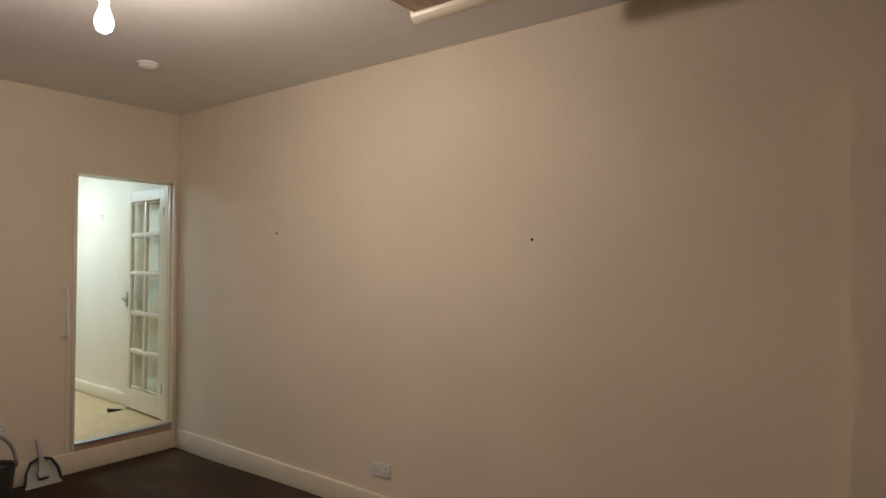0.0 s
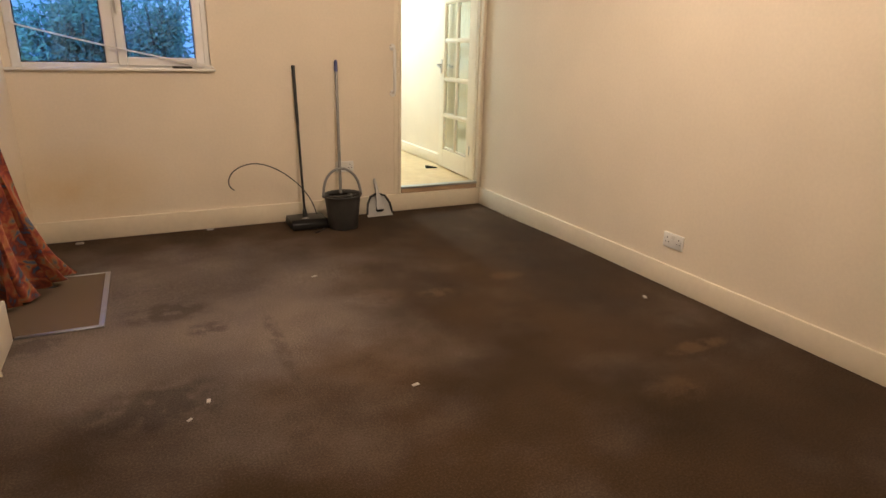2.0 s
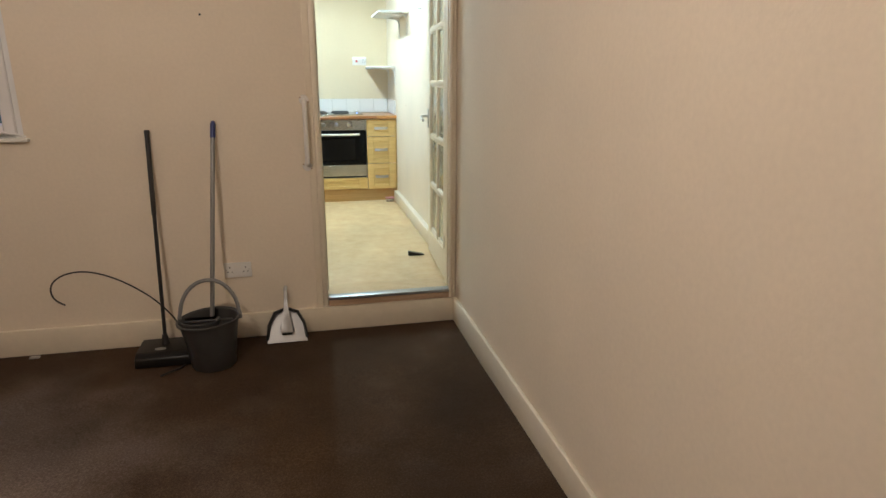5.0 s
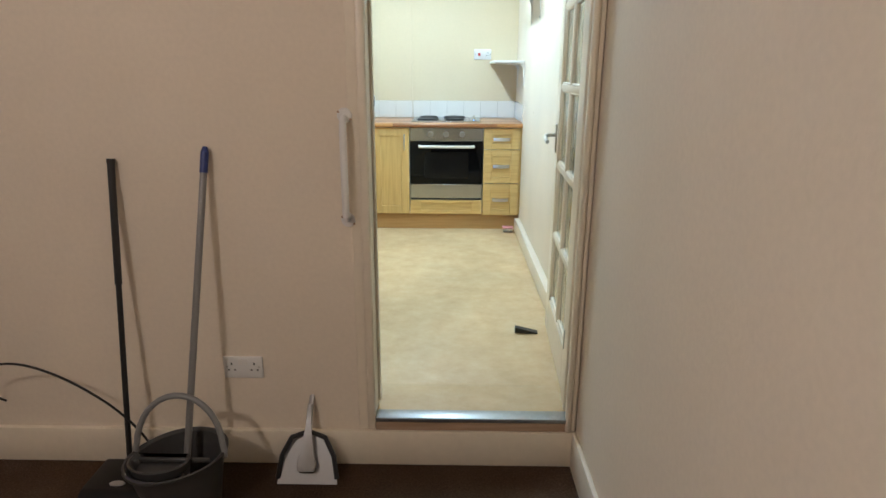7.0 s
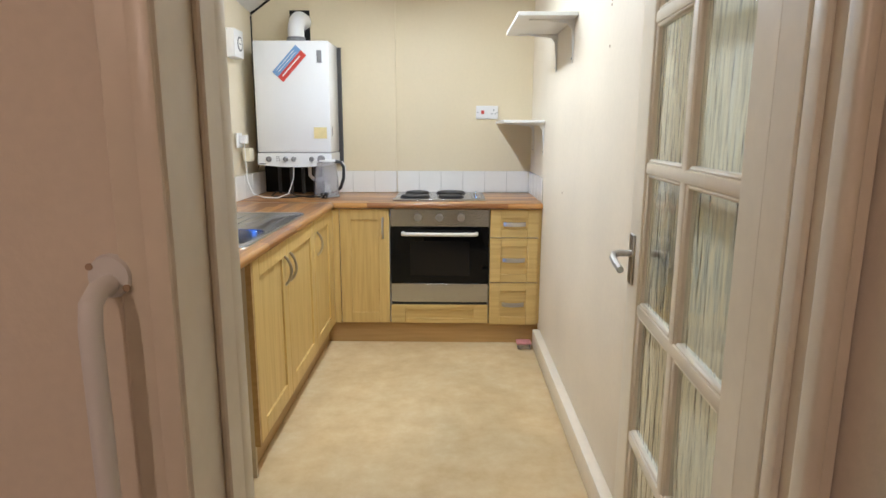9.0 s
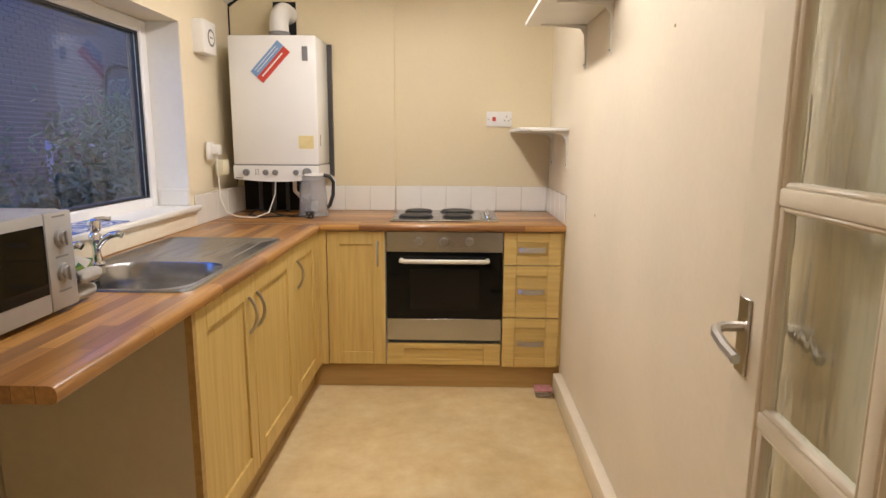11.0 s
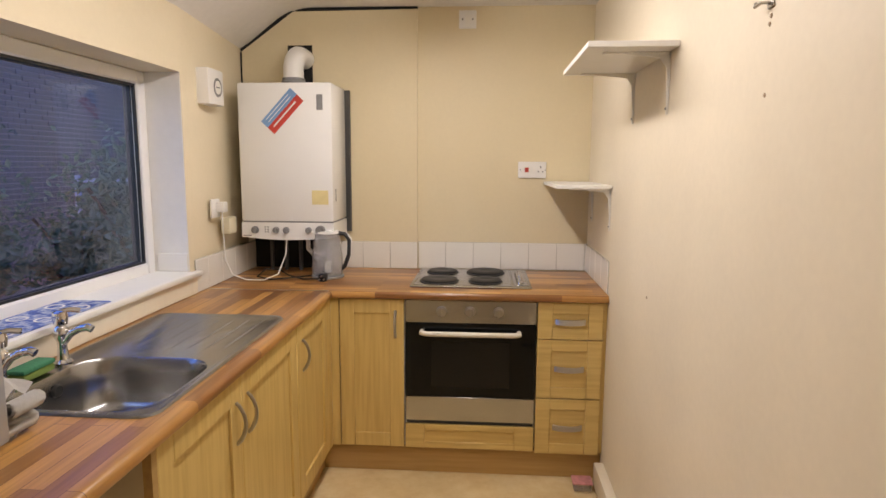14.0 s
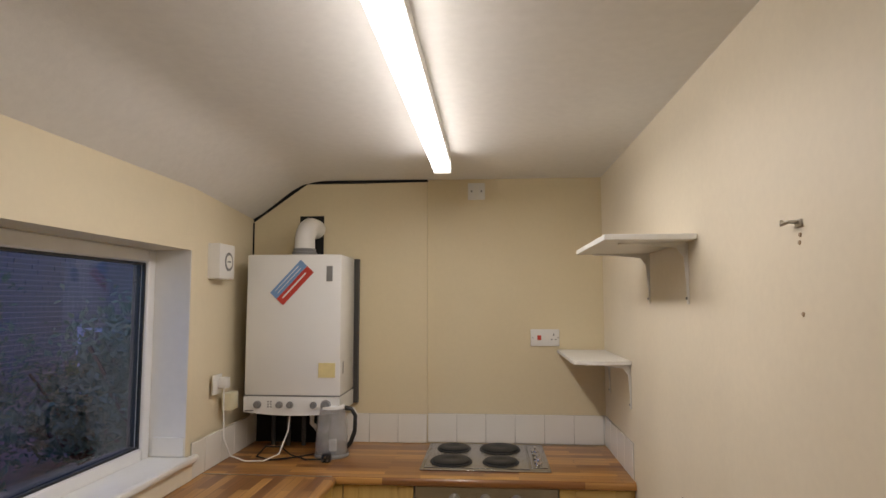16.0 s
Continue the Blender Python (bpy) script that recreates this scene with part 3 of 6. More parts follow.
w = thing("window_1", (-2.77, 0.05, 1.12), "white plastic double window with a cord across it", "window")
tagged(w, kind="structure")
bm = bmesh.new()
rails(bm, 0, 0.03, 0.06, -3.36, -2.19, 1.105, 2.16, 0.05)
box(bm, -2.835, -2.755, 0.031, 0.089, 1.155, 2.11, 0.006)
part("window_frame", bm, UPVC, w)
bm = bmesh.new()
rails(bm, 0, 0.014, 0.05, -2.765, -2.225, 1.135, 2.13, 0.058)
sash = part("opening_sash", bm, UPVC, w)
bm = bmesh.new()
box(bm, -2.752, -2.722, 0.002, 0.014, 1.50, 1.56, 0.003)
box(bm, -2.745, -2.729, -0.016, 0.002, 1.46, 1.60, 0.005)
part("window_handle", bm, WHITE_PLASTIC, sash)
for a, b in ((-3.312, -2.833), (-2.71, -2.28)):
    p = part("pane", boxes((a, b, 0.05, 0.056, 1.15, 2.115)), PANE, w)
    p.visible_shadow = False
    bm = bmesh.new()
    rails(bm, 0, 0.046, 0.003, a, b, 1.153, 2.11, 0.009, 0)
    part("gasket", bm, BLACK, w)
bm = bmesh.new()
box(bm, -3.40, -2.165, -0.035, 0.03, 1.106, 1.124, 0.006, 2)
part("window_sill", bm, WHITE_GLOSS, w)

structure("trim_window_reveal", boxes((-1.90, LX - 0.002, WY1 - 0.005, WY1 - 0.0005, WZ0 + 0.013, WZ1 - 0.001)), WHITE_GLOSS, "white painted lining on the side of the window reveal", "window reveal")
bm = bmesh.new()
box(bm, -1.885, LX - 0.003, WY1 - 0.013, WY1 - 0.0055, WZ0 + 0.0135, WZ0 + 0.092, 0.002)
structure("tile_reveal", bm, TILE, "cut white tile at the foot of the window reveal", "wall tile", True)
w = thing("window_2", (-1.9, 1.9, 1.13), "white plastic kitchen window in a deep reveal", "window")
tagged(w, kind="structure")
bm = bmesh.new()
rails(bm, 1, -1.965, 0.065, WY0, WY1, WZ0, WZ1, 0.055)
part("window_frame", bm, UPVC, w)
p = part("pane", boxes((-1.935, -1.929, WY0 + 0.05, WY1 - 0.05, WZ0 + 0.05, WZ1 - 0.05)), PANE, w)
p.visible_shadow = False
bm = bmesh.new()
rails(bm, 1, -1.9655, 0.029, WY0 + 0.046, WY1 - 0.046, WZ0 + 0.046, WZ1 - 0.046, 0.018, 0)
rails(bm, 1, -1.925, 0.012, WY0 + 0.052, WY1 - 0.052, WZ0 + 0.052, WZ1 - 0.052, 0.012, 0)
part("gasket", bm, BLACK, w)
bm = bmesh.new()
box(bm, -1.90, -1.715, WY0, WY1, WZ0, WZ0 + 0.012, 0.004)
box(bm, -1.740, -1.708, WY0 - 0.04, WY1 + 0.05, WZ0 - 0.012, WZ0 + 0.013, 0.008, 2)
part("window_sill", bm, WHITE_GLOSS, w)
# low upstand between worktop and sill
bm = bmesh.new()
box(bm, LX, LX + 0.012, 0.9, 2.84, 1.033, WZ0 - 0.012, 0.003)
structure("trim_upstand", bm, CREAM_GLOSS, "cream painted strip under the window sill", "trim")


# ---- glazed kitchen door, standing open along the wall ----
door = thing("door_1", (-0.004, 0.180, KZ), "cream painted door of ten obscure glass panes, standing open", "door")
tagged(door, kind="structure")
W, T, Z0, Z1, ST = 0.735, 0.036, KZ + 0.018, 2.105, 0.105
SH = 0.080                     # the hinge stile is the narrower one
MID = (SH + W - ST) / 2
gz = [0.345, 0.68, 1.02, 1.373, 1.715, 2.01]


def in_door(bm):
    """The door is drawn flat along y and then swung a little past square."""
    bmesh.ops.transform(bm, verts=bm.verts[:], matrix=pose(-0.004, 0.180, 0, 0, 0, -3.0))
    return bm


bm = bmesh.new()
box(bm, -T / 2, T / 2, 0, SH, Z0, Z1, 0.003)
box(bm, -T / 2, T / 2, W - ST, W, Z0, Z1, 0.003)
box(bm, -T / 2, T / 2, SH, W - ST, Z0, gz[0], 0.003)
box(bm, -T / 2, T / 2, SH, W - ST, gz[-1], Z1, 0.003)
part("door_frame", in_door(bm), CREAM_GLOSS, door)
for z in gz[1:-1]:
    bm = bmesh.new()
    box(bm, -0.016, 0.016, SH, W - ST, z - 0.014, z + 0.014, 0.005, 2)
    part("glazing_bar", in_door(bm), CREAM_GLOSS, door)
bm = bmesh.new()
box(bm, -0.0155, 0.0155, MID - 0.014, MID + 0.014, gz[0], gz[-1], 0.005, 2)
part("glazing_bar", in_door(bm), CREAM_GLOSS, door)
for z0, z1 in zip(gz, gz[1:]):
    for a, b in ((SH, MID - 0.014), (MID + 0.014, W - ST)):
        bm = bmesh.new()
        rails(bm, 1, -0.013, 0.026, a, b, z0 + 0.012, z1 - 0.012, 0.010, 0.004)
        part("glazing_bead", in_door(bm), CREAM_GLOSS, door)
        p = part("pane", in_door(boxes((-0.002, 0.002, a, b, z0 + 0.01, z1 - 0.01))), REEDED, door, "rippled obscure glass pane")
        p.visible_shadow = False
for s in (-1, 1):
    bm = bmesh.new()
    box(bm, s * T / 2, s * (T / 2 + 0.006), W - 0.062, W - 0.022, 1.072, 1.202, 0.002)
    plate = part("lock_plate", in_door(bm), SATIN, door)
    bm = bmesh.new()
    x, reach = s * (T / 2 + 0.005), 0.05 if s < 0 else 0.034
    sweep(bm, [(x, W - 0.042, 1.152), (x + s * reach * 0.6, W - 0.042, 1.152), (x + s * reach * 0.88, W - 0.048, 1.150), (x + s * reach, W - 0.065, 1.145), (x + s * reach, W - 0.10, 1.137), (x + s * reach * 0.94, W - 0.14, 1.130)], 0.009, 8)
    part("lever_handle", in_door(bm), SATIN, plate)
for z in (0.42, 1.9):
    bm = bmesh.new()
    rod(bm, (-T / 2 - 0.004, 0.0, z - 0.04), (-T / 2 - 0.004, 0.0, z + 0.04), 0.006)
    part("hinge", in_door(bm), SATIN, door)


# ---- kitchen units ----
FY, FX = 2.965, -1.168          # front faces of the back run and of the window run
CT, CB, WT = 0.998, 0.280, 1.032  # top and bottom of the units, top of the worktop


def to_back(bm):
    """From (along, outwards, up) to the run along the end wall."""
    for v in bm.verts:
        v.co = Vector((v.co.x, FY + 0.02 - v.co.y, v.co.z))
    return bm


def to_side(bm):
    """From (along, outwards, up) to the run under the window."""
    for v in bm.verts:
        v.co = Vector((FX - 0.02 + v.co.y, v.co.x, v.co.z))
    return bm


def shaker_pieces(u0, u1, z0, z1, rail=0.075, railz=None):
    """A framed front with a sunk panel, 20 mm thick."""
    railz = rail if railz is None else railz
    g = 0.0015
    u0, u1, z0, z1 = u0 + g, u1 - g, z0 + g, z1 - g
    return [("panel", (u0 + rail, u1 - rail, 0, 0.011, z0 + railz, z1 - railz), 0),
            ("stile", (u0, u0 + rail, 0, 0.02, z0, z1), 0.002), ("stile", (u1 - rail, u1, 0, 0.02, z0, z1), 0.002),
            ("rail", (u0 + rail, u1 - rail, 0, 0.02, z0, z0 + railz), 0.002), ("rail", (u0 + rail, u1 - rail, 0, 0.02, z1 - railz, z1), 0.002)]


def shaker(kind, pieces, lay, mat, parent):
    """The sunk panel carries the stiles and rails round it."""
    front = None
    for name, size, bevel in pieces:
        bm = bmesh.new()
        box(bm, *size, bevel)
        ob = part(kind if front is None else name, lay(bm), mat, front or parent)
        front = front or ob
    return front


def bow(u, z0, z1, upright=True, reach=0.028):
    """A bowed bar handle."""
    bm = bmesh.new()
    pts = []
    for i in range(13):
        s = i / 12
        out = 0.02 + reach * math.sin(math.pi * s) ** 0.7
        pts.append((u, out, z0 + (z1 - z0) * s) if upright else (u + (s - 0.5) * (z1 - z0), out, z0))
    if upright:
        sweep(bm, pts, 0.0075, 8, 0.7)
    else:                                         # drawers carry a deep strap handle
        for dz in (-0.009, -0.003, 0.003, 0.009):
            sweep(bm, [(a, b, c + dz) for a, b, c in pts], 0.0048, 8)
    return bm


def cabinet(name, label, body, lay, fronts, category="kitchen cabinet"):
    """A base unit: carcass, fronts and their handles. fronts: u0, u1, z0, z1, handle."""
    x0, x1, y0, y1 = body
    c = thing(name, ((x0 + x1) / 2, (y0 + y1) / 2, CB), label, category, "fitted kitchen units")
    part("body", boxes((x0, x1, y0, y1, CB + 0.002, 0.86 if "sink" in label else CT - 0.002)), WHITE_PLASTIC, c, smooth=False)
    for u0, u1, z0, z1, handle, kind in fronts:
        wide = u1 - u0 > (z1 - z0) and kind == "drawer_front"
        f = shaker(kind, shaker_pieces(u0, u1, z0, z1, 0.072 if u1 - u0 > 0.35 else 0.066, 0.05 if kind == "drawer_front" else None), lay, OAK_X if wide else OAK, c)
        if handle:
            part("handle", lay(handle), SATIN, f, "bowed satin metal handle")
    return c


sink_unit = cabinet("base_cabinet", "light oak double cabinet under the sink", (-1.72, FX - 0.021, 1.462, 2.452), to_side,
        [(1.465, 1.925, CB, CT - 0.004, bow(1.885, 0.80, 0.925), "door"), (1.925, 2.452, CB, CT - 0.004, bow(1.968, 0.80, 0.925), "door")])
cabinet("base_cabinet", "light oak single cabinet in the corner run", (-1.72, FX - 0.021, 2.456, 2.93), to_side,
        [(2.456, 2.905, CB, CT - 0.004, bow(2.525, 0.80, 0.925), "door")])
cabinet("base_cabinet", "light oak corner cabinet beside the oven", (-1.72, -0.826, FY + 0.021, 3.55), to_back,
        [(-1.128, -0.826, CB, CT - 0.004, bow(-0.865, 0.815, 0.94), "door")])
bm = boxes((FX - 0.02, FX, 2.907, FY - 0.002, CB, CT - 0.004), (FX, -1.131, FY, FY + 0.018, CB, CT - 0.004))
single("corner_post", bm, OAK, "light oak corner post between the two unit runs", "filler panel", smooth=False)
cabinet("drawer_cabinet", "light oak unit of three drawers beside the wall", (-0.216, 0.078, FY + 0.021, 3.55), to_back,
        [(-0.218, 0.078, 0.822, CT - 0.004, bow(-0.07, 0.905, 1.035, False, 0.02), "drawer_front"),
         (-0.218, 0.078, 0.543, 0.820, bow(-0.07, 0.685, 0.815, False, 0.02), "drawer_front"),
         (-0.218, 0.078, CB - 0.008, 0.541, bow(-0.07, 0.405, 0.535, False, 0.02), "drawer_front")], "drawer unit")
c = thing("oven_housing", (-0.521, 3.25, CB), "light oak filler drawer front under the oven", "kitchen cabinet", "fitted kitchen units")
part("body", boxes((-0.824, -0.220, 3.01, 3.55, CB + 0.002, 0.398)), WHITE_PLASTIC, c, smooth=False)
shaker("drawer_front", shaker_pieces(-0.823, -0.221, CB, 0.400, 0.09, 0.03), to_back, OAK_X, c)
part("side_panel", boxes((-1.735, FX - 0.021, 1.444, 1.4605, KZ, CT - 0.001)), PANEL_BEIGE, sink_unit, "dull beige side panel", smooth=False)
part("edge_strip", boxes((FX - 0.0205, FX, 1.443, 1.464, CB, CT - 0.003)), OAK_EDGE, sink_unit, smooth=False)
single("filler_strip", boxes((0.0785, RX - 0.001, FY + 0.014, FY + 0.022, CB, CT - 0.003)), OAK, "narrow light oak filler between drawers and wall", "filler panel", smooth=False)
single("plinth", boxes((-1.235, -1.218, 1.47, 3.0, KZ - 0.001, CB - 0.003), (-1.62, -1.236, 1.466, 1.482, KZ - 0.001, CB - 0.003)), OAK_EDGE, "brown wood-effect plinth under the window run", "plinth", smooth=False)
single("plinth", boxes((-1.217, 0.092, 2.992, 3.008, KZ - 0.001, CB - 0.004)), wood("plinth_foil_across", (0.48, 0.29, 0.11), (0.40, 0.23, 0.08), 0), "brown wood-effect plinth under the oven run", "plinth", smooth=False)

# ---- worktops ----
def rounded_slab(x0, x1, y0, y1, z0, z1, front, r=0.015):
    """A slab with one long edge rolled over: front names that side."""
    prof = [(0, z0), (-r * 0.3, z0)]
    bm = bmesh.new()
    arcpts = [(r * (1 - math.sin(radians(a))), (z1 - r) + r * math.cos(radians(a))) for a in (0, 22, 45, 67, 90)]
    low = [(0.0, z0 + 0.010), (0.003, z0 + 0.003), (0.010, z0)]
    depth = (y1 - y0) if front == "y" else (x1 - x0)
    ring = [(depth, z0), (depth, z1)] + arcpts + low
    if front == "y":
        prism(bm, ring, Matrix(((0, 0, 1, x0), (1, 0, 0, y0), (0, 1, 0, 0), (0, 0, 0, 1))), x1 - x0)
    else:
        prism(bm, ring, Matrix(((-1, 0, 0, x1), (0, 0, 1, y0), (0, 1, 0, 0), (0, 0, 0, 1))), y1 - y0)
    return bm


def cut(bm, x0, x1, y0, y1):
    """Opens a rectangular hole down through a slab."""
    for co, no in (((x0, 0, 0), (1, 0, 0)), ((x1, 0, 0), (1, 0, 0)), ((0, y0, 0), (0, 1, 0)), ((0, y1, 0), (0, 1, 0))):
        bmesh.ops.bisect_plane(bm, geom=bm.verts[:] + bm.edges[:] + bm.faces[:], plane_co=co, plane_no=no)
    gone = [f for f in bm.faces if x0 < f.calc_center_median().x < x1 and y0 < f.calc_center_median().y < y1]
    bmesh.ops.delete(bm, geom=gone, context="FACES")
    return bm


SX0, SX1, SY0, SY1 = -1.70, -1.203, 1.517, 2.458   # sink
bm = cut(rounded_slab(-1.744, -1.153, 0.87, 2.938, CT, WT, "x"), SX0 + 0.02, SX1 - 0.02, SY0 + 0.02, SY1 - 0.02)
wk = thing("worktop", (-1.45, 1.9, CT), "orange-brown butcher-block worktop run under the window", "worktop")
part("slab", bm, STAVE_Y, wk)
wk = thing("worktop", (-0.8, 3.25, CT), "orange-brown butcher-block worktop run along the end wall", "worktop")
part("slab", rounded_slab(-1.744, RX - 0.003, 2.941, BY - 0.026, CT, WT, "y"), STAVE_X, wk)
single("joint_strip", boxes((-1.735, -1.17, 2.936, 2.943, WT, WT + 0.002)), SATIN, "thin metal strip over the worktop joint", "trim strip")
single("support_batten", boxes((-1.744, -1.70, 0.9, 1.44, CT - 0.045, CT)), BARE_WOOD, "wooden batten holding the worktop to the wall", "batten")
bm = bmesh.new()
sweep(bm, [(-1.60, 1.42, KZ + 0.05), (-1.60, 1.1, KZ + 0.05), (-1.63, 0.98, KZ + 0.05), (-1.69, 0.95, KZ + 0.08), (-1.70, 0.95, 0.6)], 0.028, 12)
single("waste_pipe", bm, WHITE_PLASTIC, "white plastic waste pipe on the floor under the worktop", "pipe")

# ---- wall tiles ----
def tile_row(name, label, m, n, size, first, last, fixed_end):
    holder = thing(name, m @ Vector((0, 0, 0)), label, "wall tiles")
    tagged(holder, kind="structure")
    bm = bmesh.new()
    box(bm, 0, n, 0, 0.004, 0, 0.149)
    bmesh.ops.transform(bm, verts=bm.verts[:], matrix=m)
    part("grout", bm, GROUT, holder, smooth=False)
    u = 0.0
    while u < n - 0.01:
        wdt = min(size if u else first, n - u)
        bm = bmesh.new()
        box(bm, u + 0.0012, u + wdt - 0.0012, 0.001, 0.0075, 0.001, 0.1475, 0.0015)
        bmesh.ops.transform(bm, verts=bm.verts[:], matrix=m)
        part("tile", bm, TILE, holder)
        u += wdt


TZ = WT + 0.001
tile_row("tiles_north_right", "row of white square tiles behind the hob", Matrix(((1, 0, 0, -0.829), (0, -1, 0, BY), (0, 0, 1, TZ), (0, 0, 0, 1))), 0.923, 0.152, 0.152, 0, 0)
tile_row("tiles_north_left", "row of white square tiles on the boiler board", Matrix(((1, 0, 0, -1.735), (0, -1, 0, BY - 0.025), (0, 0, 1, TZ), (0, 0, 0, 1))), 0.903, 0.152, 0.143, 0, 0)
tile_row("tiles_east", "short row of white square tiles on the side wall", Matrix(((0, -1, 0, RX), (1, 0, 0, 2.985), (0, 0, 1, TZ), (0, 0, 0, 1))), 0.604, 0.152, 0.152, 0, 0)
tile_row("tiles_west", "row of white square tiles beside the window", Matrix(((0, 1, 0, LX), (1, 0, 0, 2.842), (0, 0, 1, TZ), (0, 0, 0, 1))), 0.73, 0.152, 0.12, 0, 0)

# ---- sink ----
s = thing("kitchen_sink", (-1.44, 2.07, WT), "stainless steel inset sink with a ribbed drainer", "sink")
bm = bmesh.new()
BX0, BX1, BY0, BY1 = -1.630, -1.236, 1.548, 1.945    # bowl


def round_rect(x0, x1, y0, y1, r, z, n=6):
    pts = []
    for cx, cy, a in ((x1 - r, y1 - r, 0), (x0 + r, y1 - r, 90), (x0 + r, y0 + r, 180), (x1 - r, y0 + r, 270)):
        pts += [(cx + r * math.cos(radians(a + 90 * i / n)), cy + r * math.sin(radians(a + 90 * i / n)), z) for i in range(n + 1)]
    return pts


def ring_of(bm, pts):
    return [bm.verts.new(p) for p in pts]


def bridge(bm, a, b):
    for k in range(len(a)):
        bm.faces.new((a[k], a[(k + 1) % len(a)], b[(k + 1) % len(b)], b[k]))


# rim round the whole sink, then the deck with the bowl let into it
o1 = ring_of(bm, round_rect(SX0, SX1, SY0, SY1, 0.05, WT + 0.001))
o2 = ring_of(bm, round_rect(SX0 + 0.004, SX1 - 0.004, SY0 + 0.004, SY1 - 0.004, 0.047, WT + 0.007))
o3 = ring_of(bm, round_rect(SX0 + 0.018, SX1 - 0.018, SY0 + 0.018, SY1 - 0.018, 0.04, WT + 0.006))
o4 = ring_of(bm, round_rect(SX0 + 0.024, SX1 - 0.024, SY0 + 0.024, SY1 - 0.024, 0.036, WT + 0.002))
for a, b in ((o1, o2), (o2, o3), (o3, o4)):
    bridge(bm, a, b)
b0 = ring_of(bm, round_rect(BX0, BX1, BY0, BY1, 0.105, WT + 0.002))
edges = [bm.edges.get((o4[k], o4[(k + 1) % len(o4)])) for k in range(len(o4))] + [bm.edges.new((b0[k], b0[(k + 1) % len(b0)])) for k in range(len(b0))]
bmesh.ops.triangle_fill(bm, use_beauty=True, edges=edges)
prev = b0
for inset, r, z in ((0.005, 0.105, -0.006), (0.010, 0.105, -0.06), (0.018, 0.10, -0.125), (0.035, 0.09, -0.145), (0.06, 0.07, -0.152)):
    nxt = ring_of(bm, round_rect(BX0 + inset, BX1 - inset, BY0 + inset, BY1 - inset, r, WT + z))
    bridge(bm, prev, nxt)
    prev = nxt
bm.faces.new(prev)
part("basin", bm, SINK_STEEL, s)
for i in range(7):
    bm = bmesh.new()
    x = -1.60 + i * 0.055
    sweep(bm, [(x, 2.02, WT - 0.004), (x, 2.05, WT - 0.0015), (x, 2.37, WT - 0.001), (x, 2.40, WT - 0.004)], 0.005, 8)
    part("drainer_rib", bm, SINK_STEEL, s)
bm = bmesh.new()
rod(bm, (-1.622, 1.77, 0.990), (-1.612, 1.77, 0.989), 0.018, 0.016, 18)
part("overflow", bm, BLACK, s)
bm = bmesh.new()
lathe(bm, [(0.001, 0.883), (0.035, 0.884), (0.038, 0.882)], (-1.425, 1.75, 0), 20)
part("plug_hole", bm, CHROME, s)


def pillar_tap(x, y, label):
    t = thing("pillar_tap", (x, y, WT), label, "tap", "pair of sink taps")
    bm = bmesh.new()
    lathe(bm, [(0.026, 0.002), (0.026, 0.010), (0.017, 0.018), (0.013, 0.045), (0.013, 0.070), (0.019, 0.082), (0.020, 0.104), (0.012, 0.116)], (x, y, WT), 18)
    part("body", bm, CHROME, t)
    bm = bmesh.new()
    sweep(bm, [(x, y, WT + 0.06), (x + 0.025, y + 0.003, WT + 0.092), (x + 0.050, y + 0.006, WT + 0.106), (x + 0.074, y + 0.01, WT + 0.110), (x + 0.086, y + 0.011, WT + 0.104)], 0.011, 10)
    part("spout", bm, CHROME, t)
    bm = bmesh.new()
    lathe(bm, [(0.012, 0.116), (0.018, 0.120), (0.021, 0.140), (0.019, 0.155), (0.008, 0.160)], (x, y, WT), 14)
    sweep(bm, [(x, y, WT + 0.157), (x + 0.02, y + 0.012, WT + 0.160), (x + 0.045, y + 0.022, WT + 0.156)], 0.009, 8, 0.6)
    part("lever", bm, CHROME, t)


pillar_tap(-1.660, 1.862, "chrome pillar tap with a lever at the sink")
pillar_tap(-1.660, 1.640, "chrome pillar tap with a lever, nearer the microwave")
sp = thing("sponge", (-1.665, 1.745, WT + 0.007), "green scourer sponge lying between the taps", "sponge")
bm = bmesh.new()
box(bm, -1.690, -1.640, 1.688, 1.803, WT + 0.008, WT + 0.028, 0.006, 2)
part("foam", bm, GREEN_CLOTH, sp)
bm = bmesh.new()
box(bm, -1.692, -1.638, 1.686, 1.805, WT + 0.0285, WT + 0.042, 0.005, 2)
part("scourer", bm, GREEN_SPONGE, sp)
for x, y, z in ((-1.443, 1.372, WT + 0.024), (-1.425, 1.374, WT + 0.069)):
    bm = bmesh.new()
    turns = 26
    coil = [(0.004 + 0.0195 * i / turns, 2 * math.pi * 2.6 * i / turns) for i in range(turns + 1)]
    rows = []
    for u in range(7):
        sag = 1 + 0.06 * math.sin(u * 1.9 + y * 90)
        rows.append([bm.verts.new((x + r * sag * math.cos(a), y + 0.085 * u / 6 + 0.004 * math.sin(a * 2), z + r * 0.95 * math.sin(a))) for r, a in coil])
    for p0, p1 in zip(rows, rows[1:]):
        for i in range(turns):
            bm.faces.new((p0[i], p0[i + 1], p1[i + 1], p1[i]))
    bmesh.ops.solidify(bm, geom=bm.faces[:], thickness=0.0045)
    single("rolled_cloth", bm, WHITE_CLOTH, "white towelling cloth rolled up beside the sink", "cloth", "rolled cloths")
bm = bmesh.new()
for i in range(9):
    for j in range(7):
        u, v2 = i / 8, j / 6
        bm.verts.new((-1.545 + 0.11 * u, 1.375 + 0.08 * v2 + 0.012 * math.sin(u * 7), WT + 0.088 + 0.085 * math.sin(u * 3.0) * (1 - 0.6 * v2) + 0.01 * math.sin(v2 * 9 + u * 5)))
